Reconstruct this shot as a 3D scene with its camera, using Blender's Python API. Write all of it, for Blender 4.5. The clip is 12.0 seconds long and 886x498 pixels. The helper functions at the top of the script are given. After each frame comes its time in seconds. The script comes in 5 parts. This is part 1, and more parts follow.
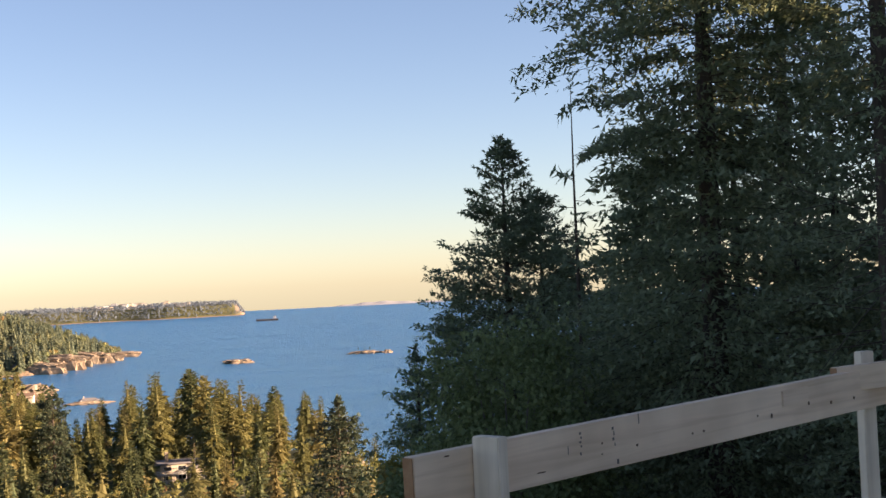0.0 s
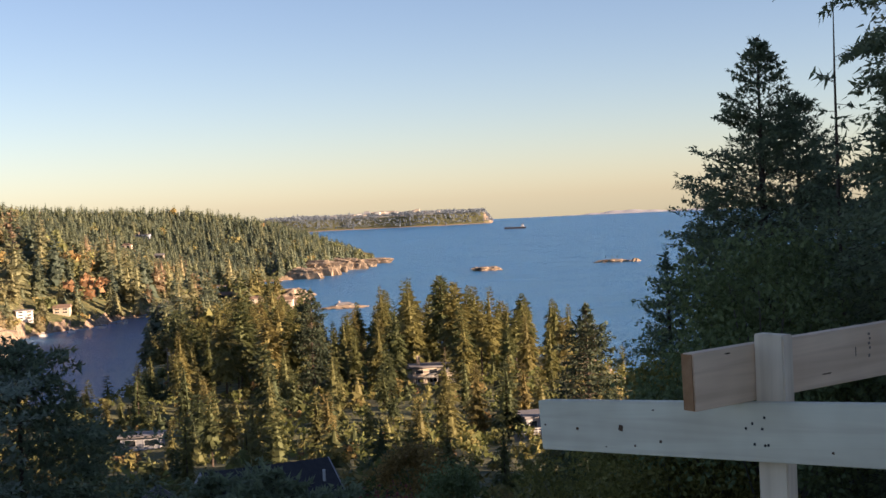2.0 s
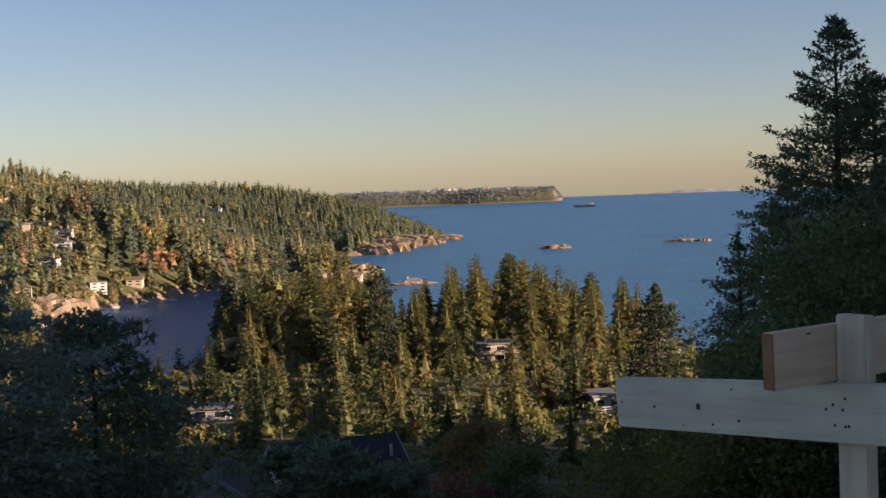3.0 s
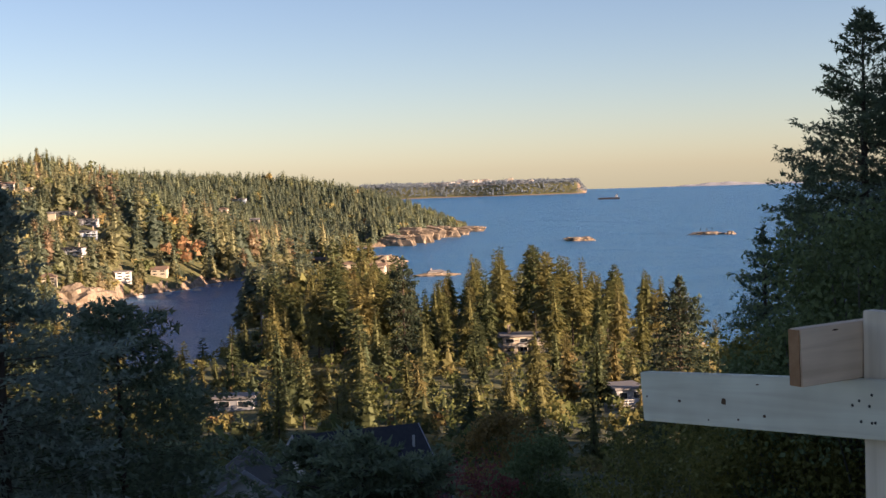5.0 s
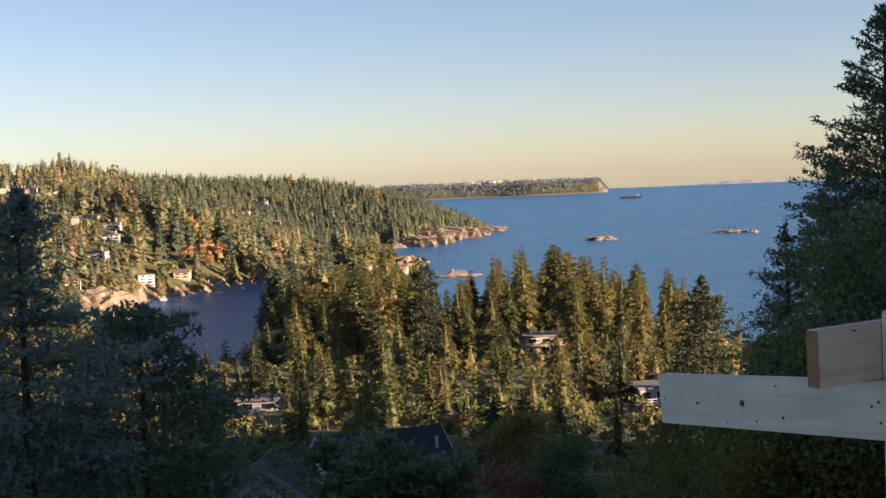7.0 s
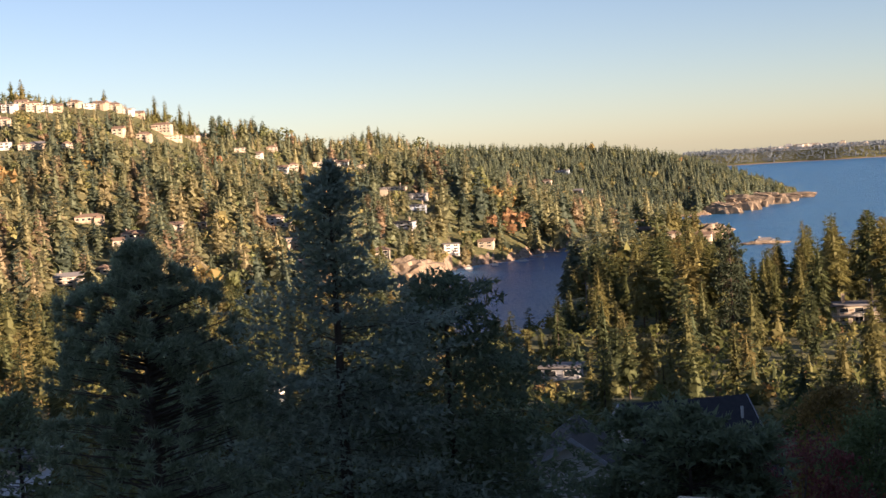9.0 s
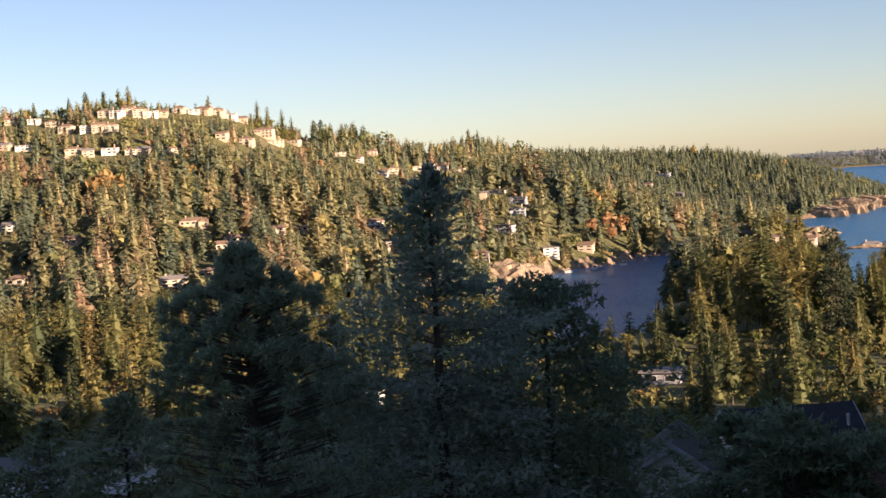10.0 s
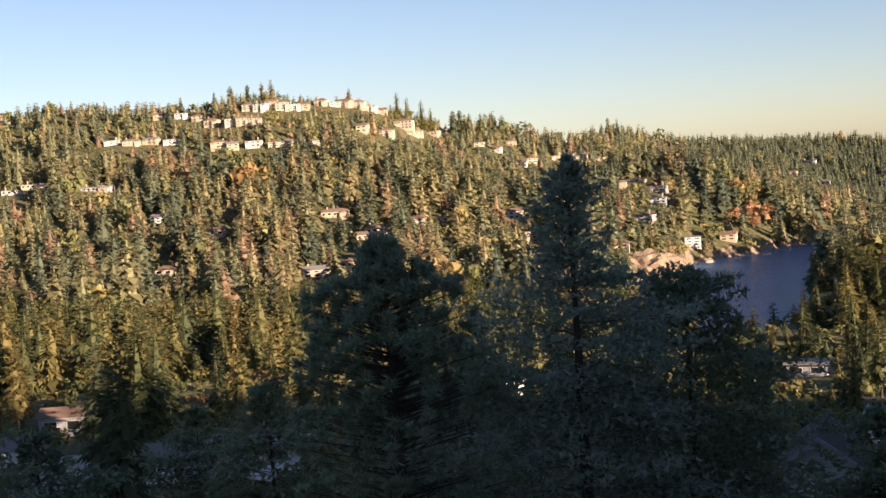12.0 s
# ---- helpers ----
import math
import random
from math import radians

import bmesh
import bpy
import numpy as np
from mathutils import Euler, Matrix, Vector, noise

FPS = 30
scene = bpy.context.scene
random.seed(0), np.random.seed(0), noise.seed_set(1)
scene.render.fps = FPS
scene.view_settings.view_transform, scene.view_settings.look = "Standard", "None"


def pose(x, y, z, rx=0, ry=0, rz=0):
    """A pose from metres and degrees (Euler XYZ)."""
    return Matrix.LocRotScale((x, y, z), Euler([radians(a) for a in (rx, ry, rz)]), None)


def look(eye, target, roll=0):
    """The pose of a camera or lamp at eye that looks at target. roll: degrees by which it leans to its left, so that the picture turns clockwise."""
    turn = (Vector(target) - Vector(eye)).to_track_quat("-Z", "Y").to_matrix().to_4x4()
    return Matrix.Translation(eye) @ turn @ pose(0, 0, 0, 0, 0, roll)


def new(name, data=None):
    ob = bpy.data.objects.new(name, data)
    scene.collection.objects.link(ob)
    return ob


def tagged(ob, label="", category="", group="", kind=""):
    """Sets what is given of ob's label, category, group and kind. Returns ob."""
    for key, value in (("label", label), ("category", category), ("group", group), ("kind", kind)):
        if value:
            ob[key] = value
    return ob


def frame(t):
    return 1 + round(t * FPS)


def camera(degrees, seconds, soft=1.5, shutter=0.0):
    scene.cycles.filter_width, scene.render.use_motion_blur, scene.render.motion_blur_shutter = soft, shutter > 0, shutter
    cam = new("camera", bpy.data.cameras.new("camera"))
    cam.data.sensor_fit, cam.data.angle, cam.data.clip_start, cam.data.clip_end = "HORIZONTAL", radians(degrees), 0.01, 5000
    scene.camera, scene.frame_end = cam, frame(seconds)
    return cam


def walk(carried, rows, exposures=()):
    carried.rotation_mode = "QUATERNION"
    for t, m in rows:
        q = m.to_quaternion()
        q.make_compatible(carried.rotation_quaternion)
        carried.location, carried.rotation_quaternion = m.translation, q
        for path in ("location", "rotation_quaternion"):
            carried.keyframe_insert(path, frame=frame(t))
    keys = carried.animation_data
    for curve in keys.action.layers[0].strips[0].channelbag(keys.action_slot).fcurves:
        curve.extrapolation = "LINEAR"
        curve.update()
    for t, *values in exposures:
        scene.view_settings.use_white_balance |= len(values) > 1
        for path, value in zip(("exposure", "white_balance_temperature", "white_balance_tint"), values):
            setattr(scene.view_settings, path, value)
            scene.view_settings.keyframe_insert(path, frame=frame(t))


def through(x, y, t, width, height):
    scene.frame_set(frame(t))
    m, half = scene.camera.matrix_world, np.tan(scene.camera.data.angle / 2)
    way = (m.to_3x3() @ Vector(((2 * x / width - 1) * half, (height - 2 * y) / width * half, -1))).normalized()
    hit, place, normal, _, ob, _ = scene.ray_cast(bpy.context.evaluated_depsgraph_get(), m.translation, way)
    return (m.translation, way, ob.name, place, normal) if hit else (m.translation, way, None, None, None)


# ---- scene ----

# The camera stands 80 m above the sea on a building site and pans to its left.
EYE = 80.0
cam = camera(36.4, 12.0)
ROWS = [
    (0.0, 0.000, -0.000, 0.000, 0.000, 1.292, 2.730),
    (0.5, -0.015, 0.046, -0.010, 4.981, 0.363, 3.213),
    (1.0, -0.020, 0.057, -0.024, 7.046, -0.577, 3.105),
    (1.5, -0.043, 0.057, -0.027, 8.809, -1.413, 3.012),
    (2.0, -0.078, 0.085, -0.040, 10.500, -2.105, 2.722),
    (2.5, -0.092, 0.083, -0.042, 12.121, -2.596, 2.475),
    (3.0, -0.102, 0.057, -0.040, 13.453, -2.962, 2.160),
    (5.0, -0.107, 0.048, -0.035, 14.472, -3.281, 1.872),
    (5.5, -0.093, 0.070, -0.034, 12.469, -2.742, 1.769),
    (6.0, -0.089, 0.060, -0.024, 11.439, -2.367, 1.785),
    (6.5, -0.090, 0.071, -0.023, 11.717, -2.593, 1.861),
    (7.0, -0.093, 0.063, -0.029, 15.364, -3.222, 2.406),
    (9.0, -0.014, -0.004, -0.061, 28.113, -3.893, 3.640),
    (9.5, -0.009, -0.008, -0.067, 30.511, -3.621, 3.776),
    (10.0, -0.007, -0.008, -0.055, 32.340, -3.469, 3.851),
    (10.5, -0.004, -0.010, -0.046, 33.629, -3.373, 3.904),
    (11.0, -0.001, -0.013, -0.039, 33.844, -3.470, 3.914),
    (11.5, 0.002, -0.017, -0.035, 34.759, -3.596, 3.950),
    (12.0, 0.006, -0.023, -0.033, 38.243, -3.467, 4.386),
]
walk(cam, [(t, pose(x, y, EYE + z, 90 + pitch, roll, yaw)) for t, x, y, z, yaw, pitch, roll in ROWS],
     [(0.0, 2.10, 7050, 27), (0.5, 1.78, 7050, 27), (1.5, 2.02, 6950, 27), (2.5, 1.38, 6750, 27), (3.2, 1.16, 6750, 27), (5.5, 1.72, 6750, 27), (7.0, 1.66, 6750, 27), (9.0, 1.62, 6750, 27), (12.0, 1.56, 6750, 27)])

# ---- light ----
SUN_AZ, SUN_EL = 97.0, 11.0
world = bpy.data.worlds.new("world")
scene.world = world
world.use_nodes = True
wt = world.node_tree
sky = wt.nodes.new("ShaderNodeTexSky")
sky.sky_type = "NISHITA"
sky.sun_disc = False
sky.sun_elevation = radians(SUN_EL)
sky.sun_rotation = radians(SUN_AZ)
sky.altitude = 80
sky.dust_density = 0.26
sky.air_density = 0.8
sky.ozone_density = 2.0
wt.nodes["Background"].inputs["Strength"].default_value = 0.053
wt.links.new(sky.outputs[0], wt.nodes["Background"].inputs["Color"])
sun_data = bpy.data.lights.new("sun", "SUN")
sun_data.energy = 5.0
sun_data.angle = radians(0.6)
sun_data.color = (1.0, 0.79, 0.53)
sun_ob = new("sun", sun_data)
sa, se = radians(SUN_AZ), radians(SUN_EL)
sun_ob.matrix_world = look((math.sin(sa) * 400, math.cos(sa) * 400, 80 + 400 * math.tan(se)), (0, 0, 80))


# ---- materials ----
def material(name, rough=0.8, metal=0.0):
    m = bpy.data.materials.new(name)
    m.use_nodes = True
    nt = m.node_tree
    b = nt.nodes["Principled BSDF"]
    b.inputs["Roughness"].default_value = rough
    b.inputs["Metallic"].default_value = metal
    return m, nt, b


def node(nt, kind, **inputs):
    n = nt.nodes.new(kind)
    for key, value in inputs.items():
        n.inputs[key.replace("_", " ")].default_value = value
    return n


def ramp(nt, fac, stops):
    r = nt.nodes.new("ShaderNodeValToRGB")
    while len(r.color_ramp.elements) < len(stops):
        r.color_ramp.elements.new(0.5)
    for e, (p, c) in zip(r.color_ramp.elements, stops):
        e.position, e.color = p, (*c, 1)
    nt.links.new(fac, r.inputs[0])
    return r.outputs[0]


def mixed(name, stops, scale, rough=0.85, stretch=(1, 1, 1), bump=0.0, fine=6.0, spec=0.3):
    """A surface of two noise scales between several colours."""
    m, nt, b = material(name, rough)
    b.inputs["Specular IOR Level"].default_value = spec
    tc = nt.nodes.new("ShaderNodeTexCoord")
    mp = nt.nodes.new("ShaderNodeMapping")
    mp.inputs["Scale"].default_value = stretch
    nt.links.new(tc.outputs["Object"], mp.inputs[0])
    n1 = node(nt, "ShaderNodeTexNoise", Scale=scale, Detail=6.0)
    n2 = node(nt, "ShaderNodeTexNoise", Scale=scale * fine, Detail=4.0)
    nt.links.new(mp.outputs[0], n1.inputs[0])
    nt.links.new(mp.outputs[0], n2.inputs[0])
    mx = nt.nodes.new("ShaderNodeMath")
    mx.operation = "MULTIPLY_ADD"
    mx.inputs[1].default_value = 0.35
    nt.links.new(n2.outputs[0], mx.inputs[0])
    half = nt.nodes.new("ShaderNodeMath")
    half.operation = "MULTIPLY"
    half.inputs[1].default_value = 0.65
    nt.links.new(n1.outputs[0], half.inputs[0])
    nt.links.new(half.outputs[0], mx.inputs[2])
    nt.links.new(ramp(nt, mx.outputs[0], stops), b.inputs["Base Color"])
    if bump:
        bp = node(nt, "ShaderNodeBump", Strength=0.6, Distance=bump)
        nt.links.new(mx.outputs[0], bp.inputs["Height"])
        nt.links.new(bp.outputs[0], b.inputs["Normal"])
    return m


def foliage(name, stops, through=0.25, attribute=True):
    """Leaves or needles: colour from the tree's own tint, varied leaf by leaf, some light passing through."""
    m, nt, b = material(name, 0.7)
    b.inputs["Specular IOR Level"].default_value = 0.25
    geo = nt.nodes.new("ShaderNodeNewGeometry")
    if attribute:
        at = nt.nodes.new("ShaderNodeAttribute")
        at.attribute_name = "tint"
        base = at.outputs["Fac"]
    else:
        info = nt.nodes.new("ShaderNodeObjectInfo")
        base = info.outputs["Random"]
    col = ramp(nt, base, stops)
    hsv = nt.nodes.new("ShaderNodeHueSaturation")
    vary = nt.nodes.new("ShaderNodeMapRange")
    vary.inputs[3].default_value, vary.inputs[4].default_value = 0.7, 1.3
    nt.links.new(geo.outputs["Random Per Island"], vary.inputs[0])
    nt.links.new(vary.outputs[0], hsv.inputs["Value"])
    nt.links.new(col, hsv.inputs["Color"])
    nt.links.new(hsv.outputs[0], b.inputs["Base Color"])
    tr = nt.nodes.new("ShaderNodeBsdfTranslucent")
    nt.links.new(hsv.outputs[0], tr.inputs[0])
    mx = nt.nodes.new("ShaderNodeMixShader")
    mx.inputs[0].default_value = through
    nt.links.new(b.outputs[0], mx.inputs[1])
    nt.links.new(tr.outputs[0], mx.inputs[2])
    nt.links.new(mx.outputs[0], nt.nodes["Material Output"].inputs[0])
    return m


def plain(name, color, rough=0.6, metal=0.0, vary=0.12, scale=2.0):
    a = tuple(max(0, c * (1 - vary)) for c in color)
    z = tuple(min(1, c * (1 + vary)) for c in color)
    m = mixed(name, [(0.3, a), (0.7, z)], scale, rough)
    m.node_tree.nodes["Principled BSDF"].inputs["Metallic"].default_value = metal
    return m


# hillside leaf tones, greyed to carry the haze over the bay
FOREST = [(0.0, (0.121, 0.157, 0.112)), (0.12, (0.165, 0.194, 0.121)), (0.22, (0.226, 0.238, 0.132)), (0.33, (0.292, 0.275, 0.143)), (0.42, (0.319, 0.270, 0.155)), (0.497, (0.330, 0.243, 0.157)),
          (0.51, (0.198, 0.221, 0.095)), (0.65, (0.281, 0.275, 0.112)), (0.8, (0.374, 0.313, 0.129)), (0.9, (0.440, 0.313, 0.118)), (0.95, (0.407, 0.227, 0.123)), (1.0, (0.297, 0.162, 0.118))]
M_FOREST = foliage("hazed_hillside_foliage", FOREST, 0.45)
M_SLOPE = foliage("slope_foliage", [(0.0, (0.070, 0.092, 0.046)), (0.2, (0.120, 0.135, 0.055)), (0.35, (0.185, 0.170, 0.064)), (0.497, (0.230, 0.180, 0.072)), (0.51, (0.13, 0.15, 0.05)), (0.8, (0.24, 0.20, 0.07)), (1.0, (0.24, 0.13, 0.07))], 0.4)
# far leaf colours take the blue-grey of distance haze
M_HAZEWOOD = foliage("haze_tinted_woods", [(0.0, (0.13, 0.165, 0.205)), (1.0, (0.16, 0.195, 0.23))], 0.1)
M_FIR = foliage("fir_needles", [(0.0, (0.095, 0.115, 0.046)), (0.5, (0.170, 0.168, 0.058)), (1.0, (0.240, 0.205, 0.078))], 0.38, False)
# fir needles lightened for trees in shade; M_DEEPFIR keeps the dark tone
M_SHADEFIR = foliage("shade_lifted_fir_needles", [(0.0, (0.158, 0.207, 0.127)), (1.0, (0.213, 0.254, 0.144))], 0.42, False)
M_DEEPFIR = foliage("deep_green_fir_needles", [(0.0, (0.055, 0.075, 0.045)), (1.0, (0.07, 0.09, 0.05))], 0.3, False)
M_SPRUCE = foliage("blue_spruce_needles", [(0.0, (0.256, 0.317, 0.244)), (1.0, (0.305, 0.354, 0.268))], 0.5, False)
M_PINE = foliage("pine_needles", [(0.0, (0.244, 0.299, 0.195)), (1.0, (0.268, 0.323, 0.213))], 0.5, False)
M_LEAF = foliage("green_leaves", [(0.0, (0.17, 0.215, 0.09)), (1.0, (0.21, 0.25, 0.105))], 0.35, False)
M_OLIVE = foliage("olive_leaves", [(0.0, (0.225, 0.213, 0.062)), (1.0, (0.288, 0.256, 0.075))], 0.35, False)
M_RUST = foliage("autumn_leaves", [(0.0, (0.26, 0.15, 0.06)), (1.0, (0.30, 0.20, 0.07))], 0.35, False)
M_RED = foliage("red_leaves", [(0.0, (0.20, 0.06, 0.06)), (1.0, (0.25, 0.085, 0.075))], 0.35, False)
M_BARK = mixed("bark", [(0.3, (0.05, 0.038, 0.03)), (0.7, (0.12, 0.09, 0.07))], 3.0, 0.95, (3, 3, 0.5), 0.02)
M_PALEBARK = mixed("grey_bark", [(0.3, (0.12, 0.105, 0.09)), (0.7, (0.22, 0.19, 0.16))], 3.0, 0.95, (3, 3, 0.5), 0.02)
M_ROCK = mixed("shore_rock", [(0.3, (0.07, 0.055, 0.042)), (0.5, (0.25, 0.195, 0.14)), (0.72, (0.40, 0.32, 0.235))], 0.16, 0.9, (1, 1, 0.5), 1.2)
M_WHITE = plain("white_siding", (0.62, 0.60, 0.56), 0.6, 0, 0.06)
M_CREAM = plain("cream_stucco", (0.50, 0.42, 0.32), 0.8, 0, 0.1)
M_TAN = plain("tan_siding", (0.42, 0.33, 0.24), 0.75)
M_GREYWALL = plain("grey_siding", (0.33, 0.34, 0.36), 0.7)
M_PALEBLUE = plain("pale_blue_siding", (0.42, 0.48, 0.56), 0.6)
M_ROOFDARK = mixed("dark_shingles", [(0.3, (0.028, 0.028, 0.032)), (0.7, (0.055, 0.053, 0.056))], 2.5, 0.85, (1, 1, 1), 0.02)
M_ROOFGREY = plain("grey_shingles", (0.20, 0.19, 0.19), 0.85)
M_ROOFBROWN = plain("brown_shingles", (0.22, 0.15, 0.11), 0.85)
M_CONCRETE = plain("concrete", (0.42, 0.40, 0.37), 0.85)
M_ASPHALT = plain("asphalt", (0.10, 0.10, 0.10), 0.85)
M_STEEL = plain("steel", (0.5, 0.5, 0.5), 0.4, 0.9)
M_HULL = plain("ship_hull", (0.06, 0.055, 0.06), 0.6)
M_GLASS, _nt, _b = material("window_glass", 0.06)
_b.inputs["Base Color"].default_value = (0.03, 0.035, 0.04, 1)
_b.inputs["Specular IOR Level"].default_value = 0.8

# ground: forest floor, with bare rock on steep faces and along the tide line
M_GROUND, nt, b = material("ground_cover", 0.95)
tc = nt.nodes.new("ShaderNodeTexCoord")
g1 = node(nt, "ShaderNodeTexNoise", Scale=0.03, Detail=8.0)
g2 = node(nt, "ShaderNodeTexNoise", Scale=0.35, Detail=6.0)
for g in (g1, g2):
    nt.links.new(tc.outputs["Object"], g.inputs[0])
earth = ramp(nt, g2.outputs[0], [(0.3, (0.045, 0.055, 0.02)), (0.5, (0.095, 0.10, 0.035)), (0.7, (0.17, 0.145, 0.055))])
rocky = ramp(nt, g2.outputs[0], [(0.3, (0.10, 0.07, 0.05)), (0.5, (0.27, 0.195, 0.135)), (0.72, (0.40, 0.30, 0.215))])
geo = nt.nodes.new("ShaderNodeNewGeometry")
sep = nt.nodes.new("ShaderNodeSeparateXYZ")
nt.links.new(geo.outputs["True Normal"], sep.inputs[0])
slope = ramp(nt, sep.outputs[2], [(0.78, (1, 1, 1)), (0.86, (0, 0, 0))])
pos = nt.nodes.new("ShaderNodeSeparateXYZ")
nt.links.new(geo.outputs["Position"], pos.inputs[0])
tide = nt.nodes.new("ShaderNodeMapRange")
tide.inputs[1].default_value, tide.inputs[2].default_value, tide.inputs[3].default_value, tide.inputs[4].default_value = 1.2, 2.2, 1.0, 0.0
nt.links.new(pos.outputs[2], tide.inputs[0])
mxx = nt.nodes.new("ShaderNodeMath")
mxx.operation = "MAXIMUM"
nt.links.new(slope, mxx.inputs[0])
nt.links.new(tide.outputs[0], mxx.inputs[1])
mc = nt.nodes.new("ShaderNodeMix")
mc.data_type = "RGBA"
nt.links.new(mxx.outputs[0], mc.inputs[0])
nt.links.new(earth, mc.inputs[6])
nt.links.new(rocky, mc.inputs[7])
nt.links.new(mc.outputs[2], b.inputs["Base Color"])
bp = node(nt, "ShaderNodeBump", Strength=0.7, Distance=1.0)
nt.links.new(g2.outputs[0], bp.inputs["Height"])
nt.links.new(bp.outputs[0], b.inputs["Normal"])

# sea: dark water with wind ripples
M_SEA, nt, b = material("sea_water", 0.28)
b.inputs["IOR"].default_value = 1.33
tc = nt.nodes.new("ShaderNodeTexCoord")
mp = nt.nodes.new("ShaderNodeMapping")
mp.inputs["Scale"].default_value = (1, 1.6, 1)
nt.links.new(tc.outputs["Object"], mp.inputs[0])
w1 = node(nt, "ShaderNodeTexNoise", Scale=0.28, Detail=6.0, Roughness=0.6)
w2 = node(nt, "ShaderNodeTexNoise", Scale=0.012, Detail=4.0)
nt.links.new(mp.outputs[0], w1.inputs[0])
nt.links.new(mp.outputs[0], w2.inputs[0])
nt.links.new(ramp(nt, w2.outputs[0], [(0.35, (0.020, 0.130, 0.285)), (0.65, (0.034, 0.168, 0.37))]), b.inputs["Base Color"])
wb = node(nt, "ShaderNodeBump", Strength=1.0, Distance=6.0)
amp = nt.nodes.new("ShaderNodeMath")
amp.operation = "MULTIPLY"
nt.links.new(w1.outputs[0], amp.inputs[0])
nt.links.new(w2.outputs[0], amp.inputs[1])
nt.links.new(amp.outputs[0], wb.inputs["Height"])
nt.links.new(wb.outputs[0], b.inputs["Normal"])


def lumber(name, light, dark, axis):
    """Sawn softwood: long grain along one axis, with a few knots."""
    m, nt, b = material(name, 0.75)
    b.inputs["Specular IOR Level"].default_value = 0.2
    tc = nt.nodes.new("ShaderNodeTexCoord")
    mp = nt.nodes.new("ShaderNodeMapping")
    mp.inputs["Scale"].default_value = [1.2 if i == axis else 26.0 for i in range(3)]
    nt.links.new(tc.outputs["Object"], mp.inputs[0])
    n1 = node(nt, "ShaderNodeTexNoise", Scale=1.0, Detail=5.0, Distortion=0.6)
    nt.links.new(mp.outputs[0], n1.inputs[0])
    n2 = node(nt, "ShaderNodeTexNoise", Scale=3.5, Detail=3.0)
    nt.links.new(tc.outputs["Object"], n2.inputs[0])
    c1 = ramp(nt, n1.outputs[0], [(0.3, dark), (0.52, light), (0.75, tuple(c * 0.9 for c in light))])
    c2 = ramp(nt, n2.outputs[0], [(0.35, (0.82, 0.80, 0.78)), (0.65, (1, 1, 1))])
    mx = nt.nodes.new("ShaderNodeMix")
    mx.data_type, mx.blend_type = "RGBA", "MULTIPLY"
    mx.inputs[0].default_value = 1.0
    nt.links.new(c1, mx.inputs[6])
    nt.links.new(c2, mx.inputs[7])
    nt.links.new(mx.outputs[2], b.inputs["Base Color"])
    bp = node(nt, "ShaderNodeBump", Strength=0.25, Distance=0.002)
    nt.links.new(n1.outputs[0], bp.inputs["Height"])
    nt.links.new(bp.outputs[0], b.inputs["Normal"])
    return m


M_FIRBOARD = lumber("pink_fir_board", (0.86, 0.65, 0.46), (0.70, 0.50, 0.34), 0)
M_SPFBOARD = lumber("pale_spruce_board", (0.77, 0.74, 0.59), (0.66, 0.61, 0.48), 0)
M_POSTWOOD = lumber("post_wood", (0.82, 0.69, 0.53), (0.66, 0.54, 0.40), 2)
M_ENDGRAIN = mixed("end_grain", [(0.3, (0.30, 0.15, 0.07)), (0.7, (0.42, 0.23, 0.12))], 30.0, 0.9)
M_KNOT = plain("knot_wood", (0.10, 0.055, 0.03), 0.8)
M_NAIL = plain("nail_hole", (0.03, 0.028, 0.025), 0.7)
M_PLY = mixed("plywood", [(0.3, (0.52, 0.42, 0.29)), (0.7, (0.64, 0.53, 0.38))], 1.2, 0.85, (1, 6, 1))


# ---- building blocks ----
rng = np.random.default_rng(7)


def mesh_from(name, verts, faces, mats, tint=None, mat_index=None):
    verts, faces = np.asarray(verts, np.float32), np.asarray(faces, np.int32)
    me = bpy.data.meshes.new(name)
    k = faces.shape[1]
    me.vertices.add(len(verts))
    me.vertices.foreach_set("co", verts.ravel())
    me.loops.add(faces.size)
    me.loops.foreach_set("vertex_index", faces.ravel())
    me.polygons.add(len(faces))
    me.polygons.foreach_set("loop_start", np.arange(len(faces), dtype=np.int32) * k)
    if mat_index is not None:
        me.polygons.foreach_set("material_index", np.asarray(mat_index, np.int32))
    for m in mats if isinstance(mats, (list, tuple)) else [mats]:
        me.materials.append(m)
    if tint is not None:
        at = me.attributes.new("tint", "FLOAT", "FACE")
        at.data.foreach_set("value", np.asarray(tint, np.float32))
    me.update(calc_edges=True)
    return me


def loose(name, tris, mats, tint=None):
    """A mesh of separate triangles, an array (n, 3, 3)."""
    tris = np.asarray(tris, np.float32)
    return mesh_from(name, tris.reshape(-1, 3), np.arange(len(tris) * 3).reshape(-1, 3), mats, tint)


def child(name, me, parent, label=""):
    ob = new(name, me)
    ob.parent = parent
    if label:
        tagged(ob, label)
    return ob


def part(name, bm, mat, parent, label=""):
    me = bpy.data.meshes.new(name)
    bm.to_mesh(me)
    bm.free()
    for m in mat if isinstance(mat, (list, tuple)) else [mat]:
        me.materials.append(m)
    return child(name, me, parent, label)


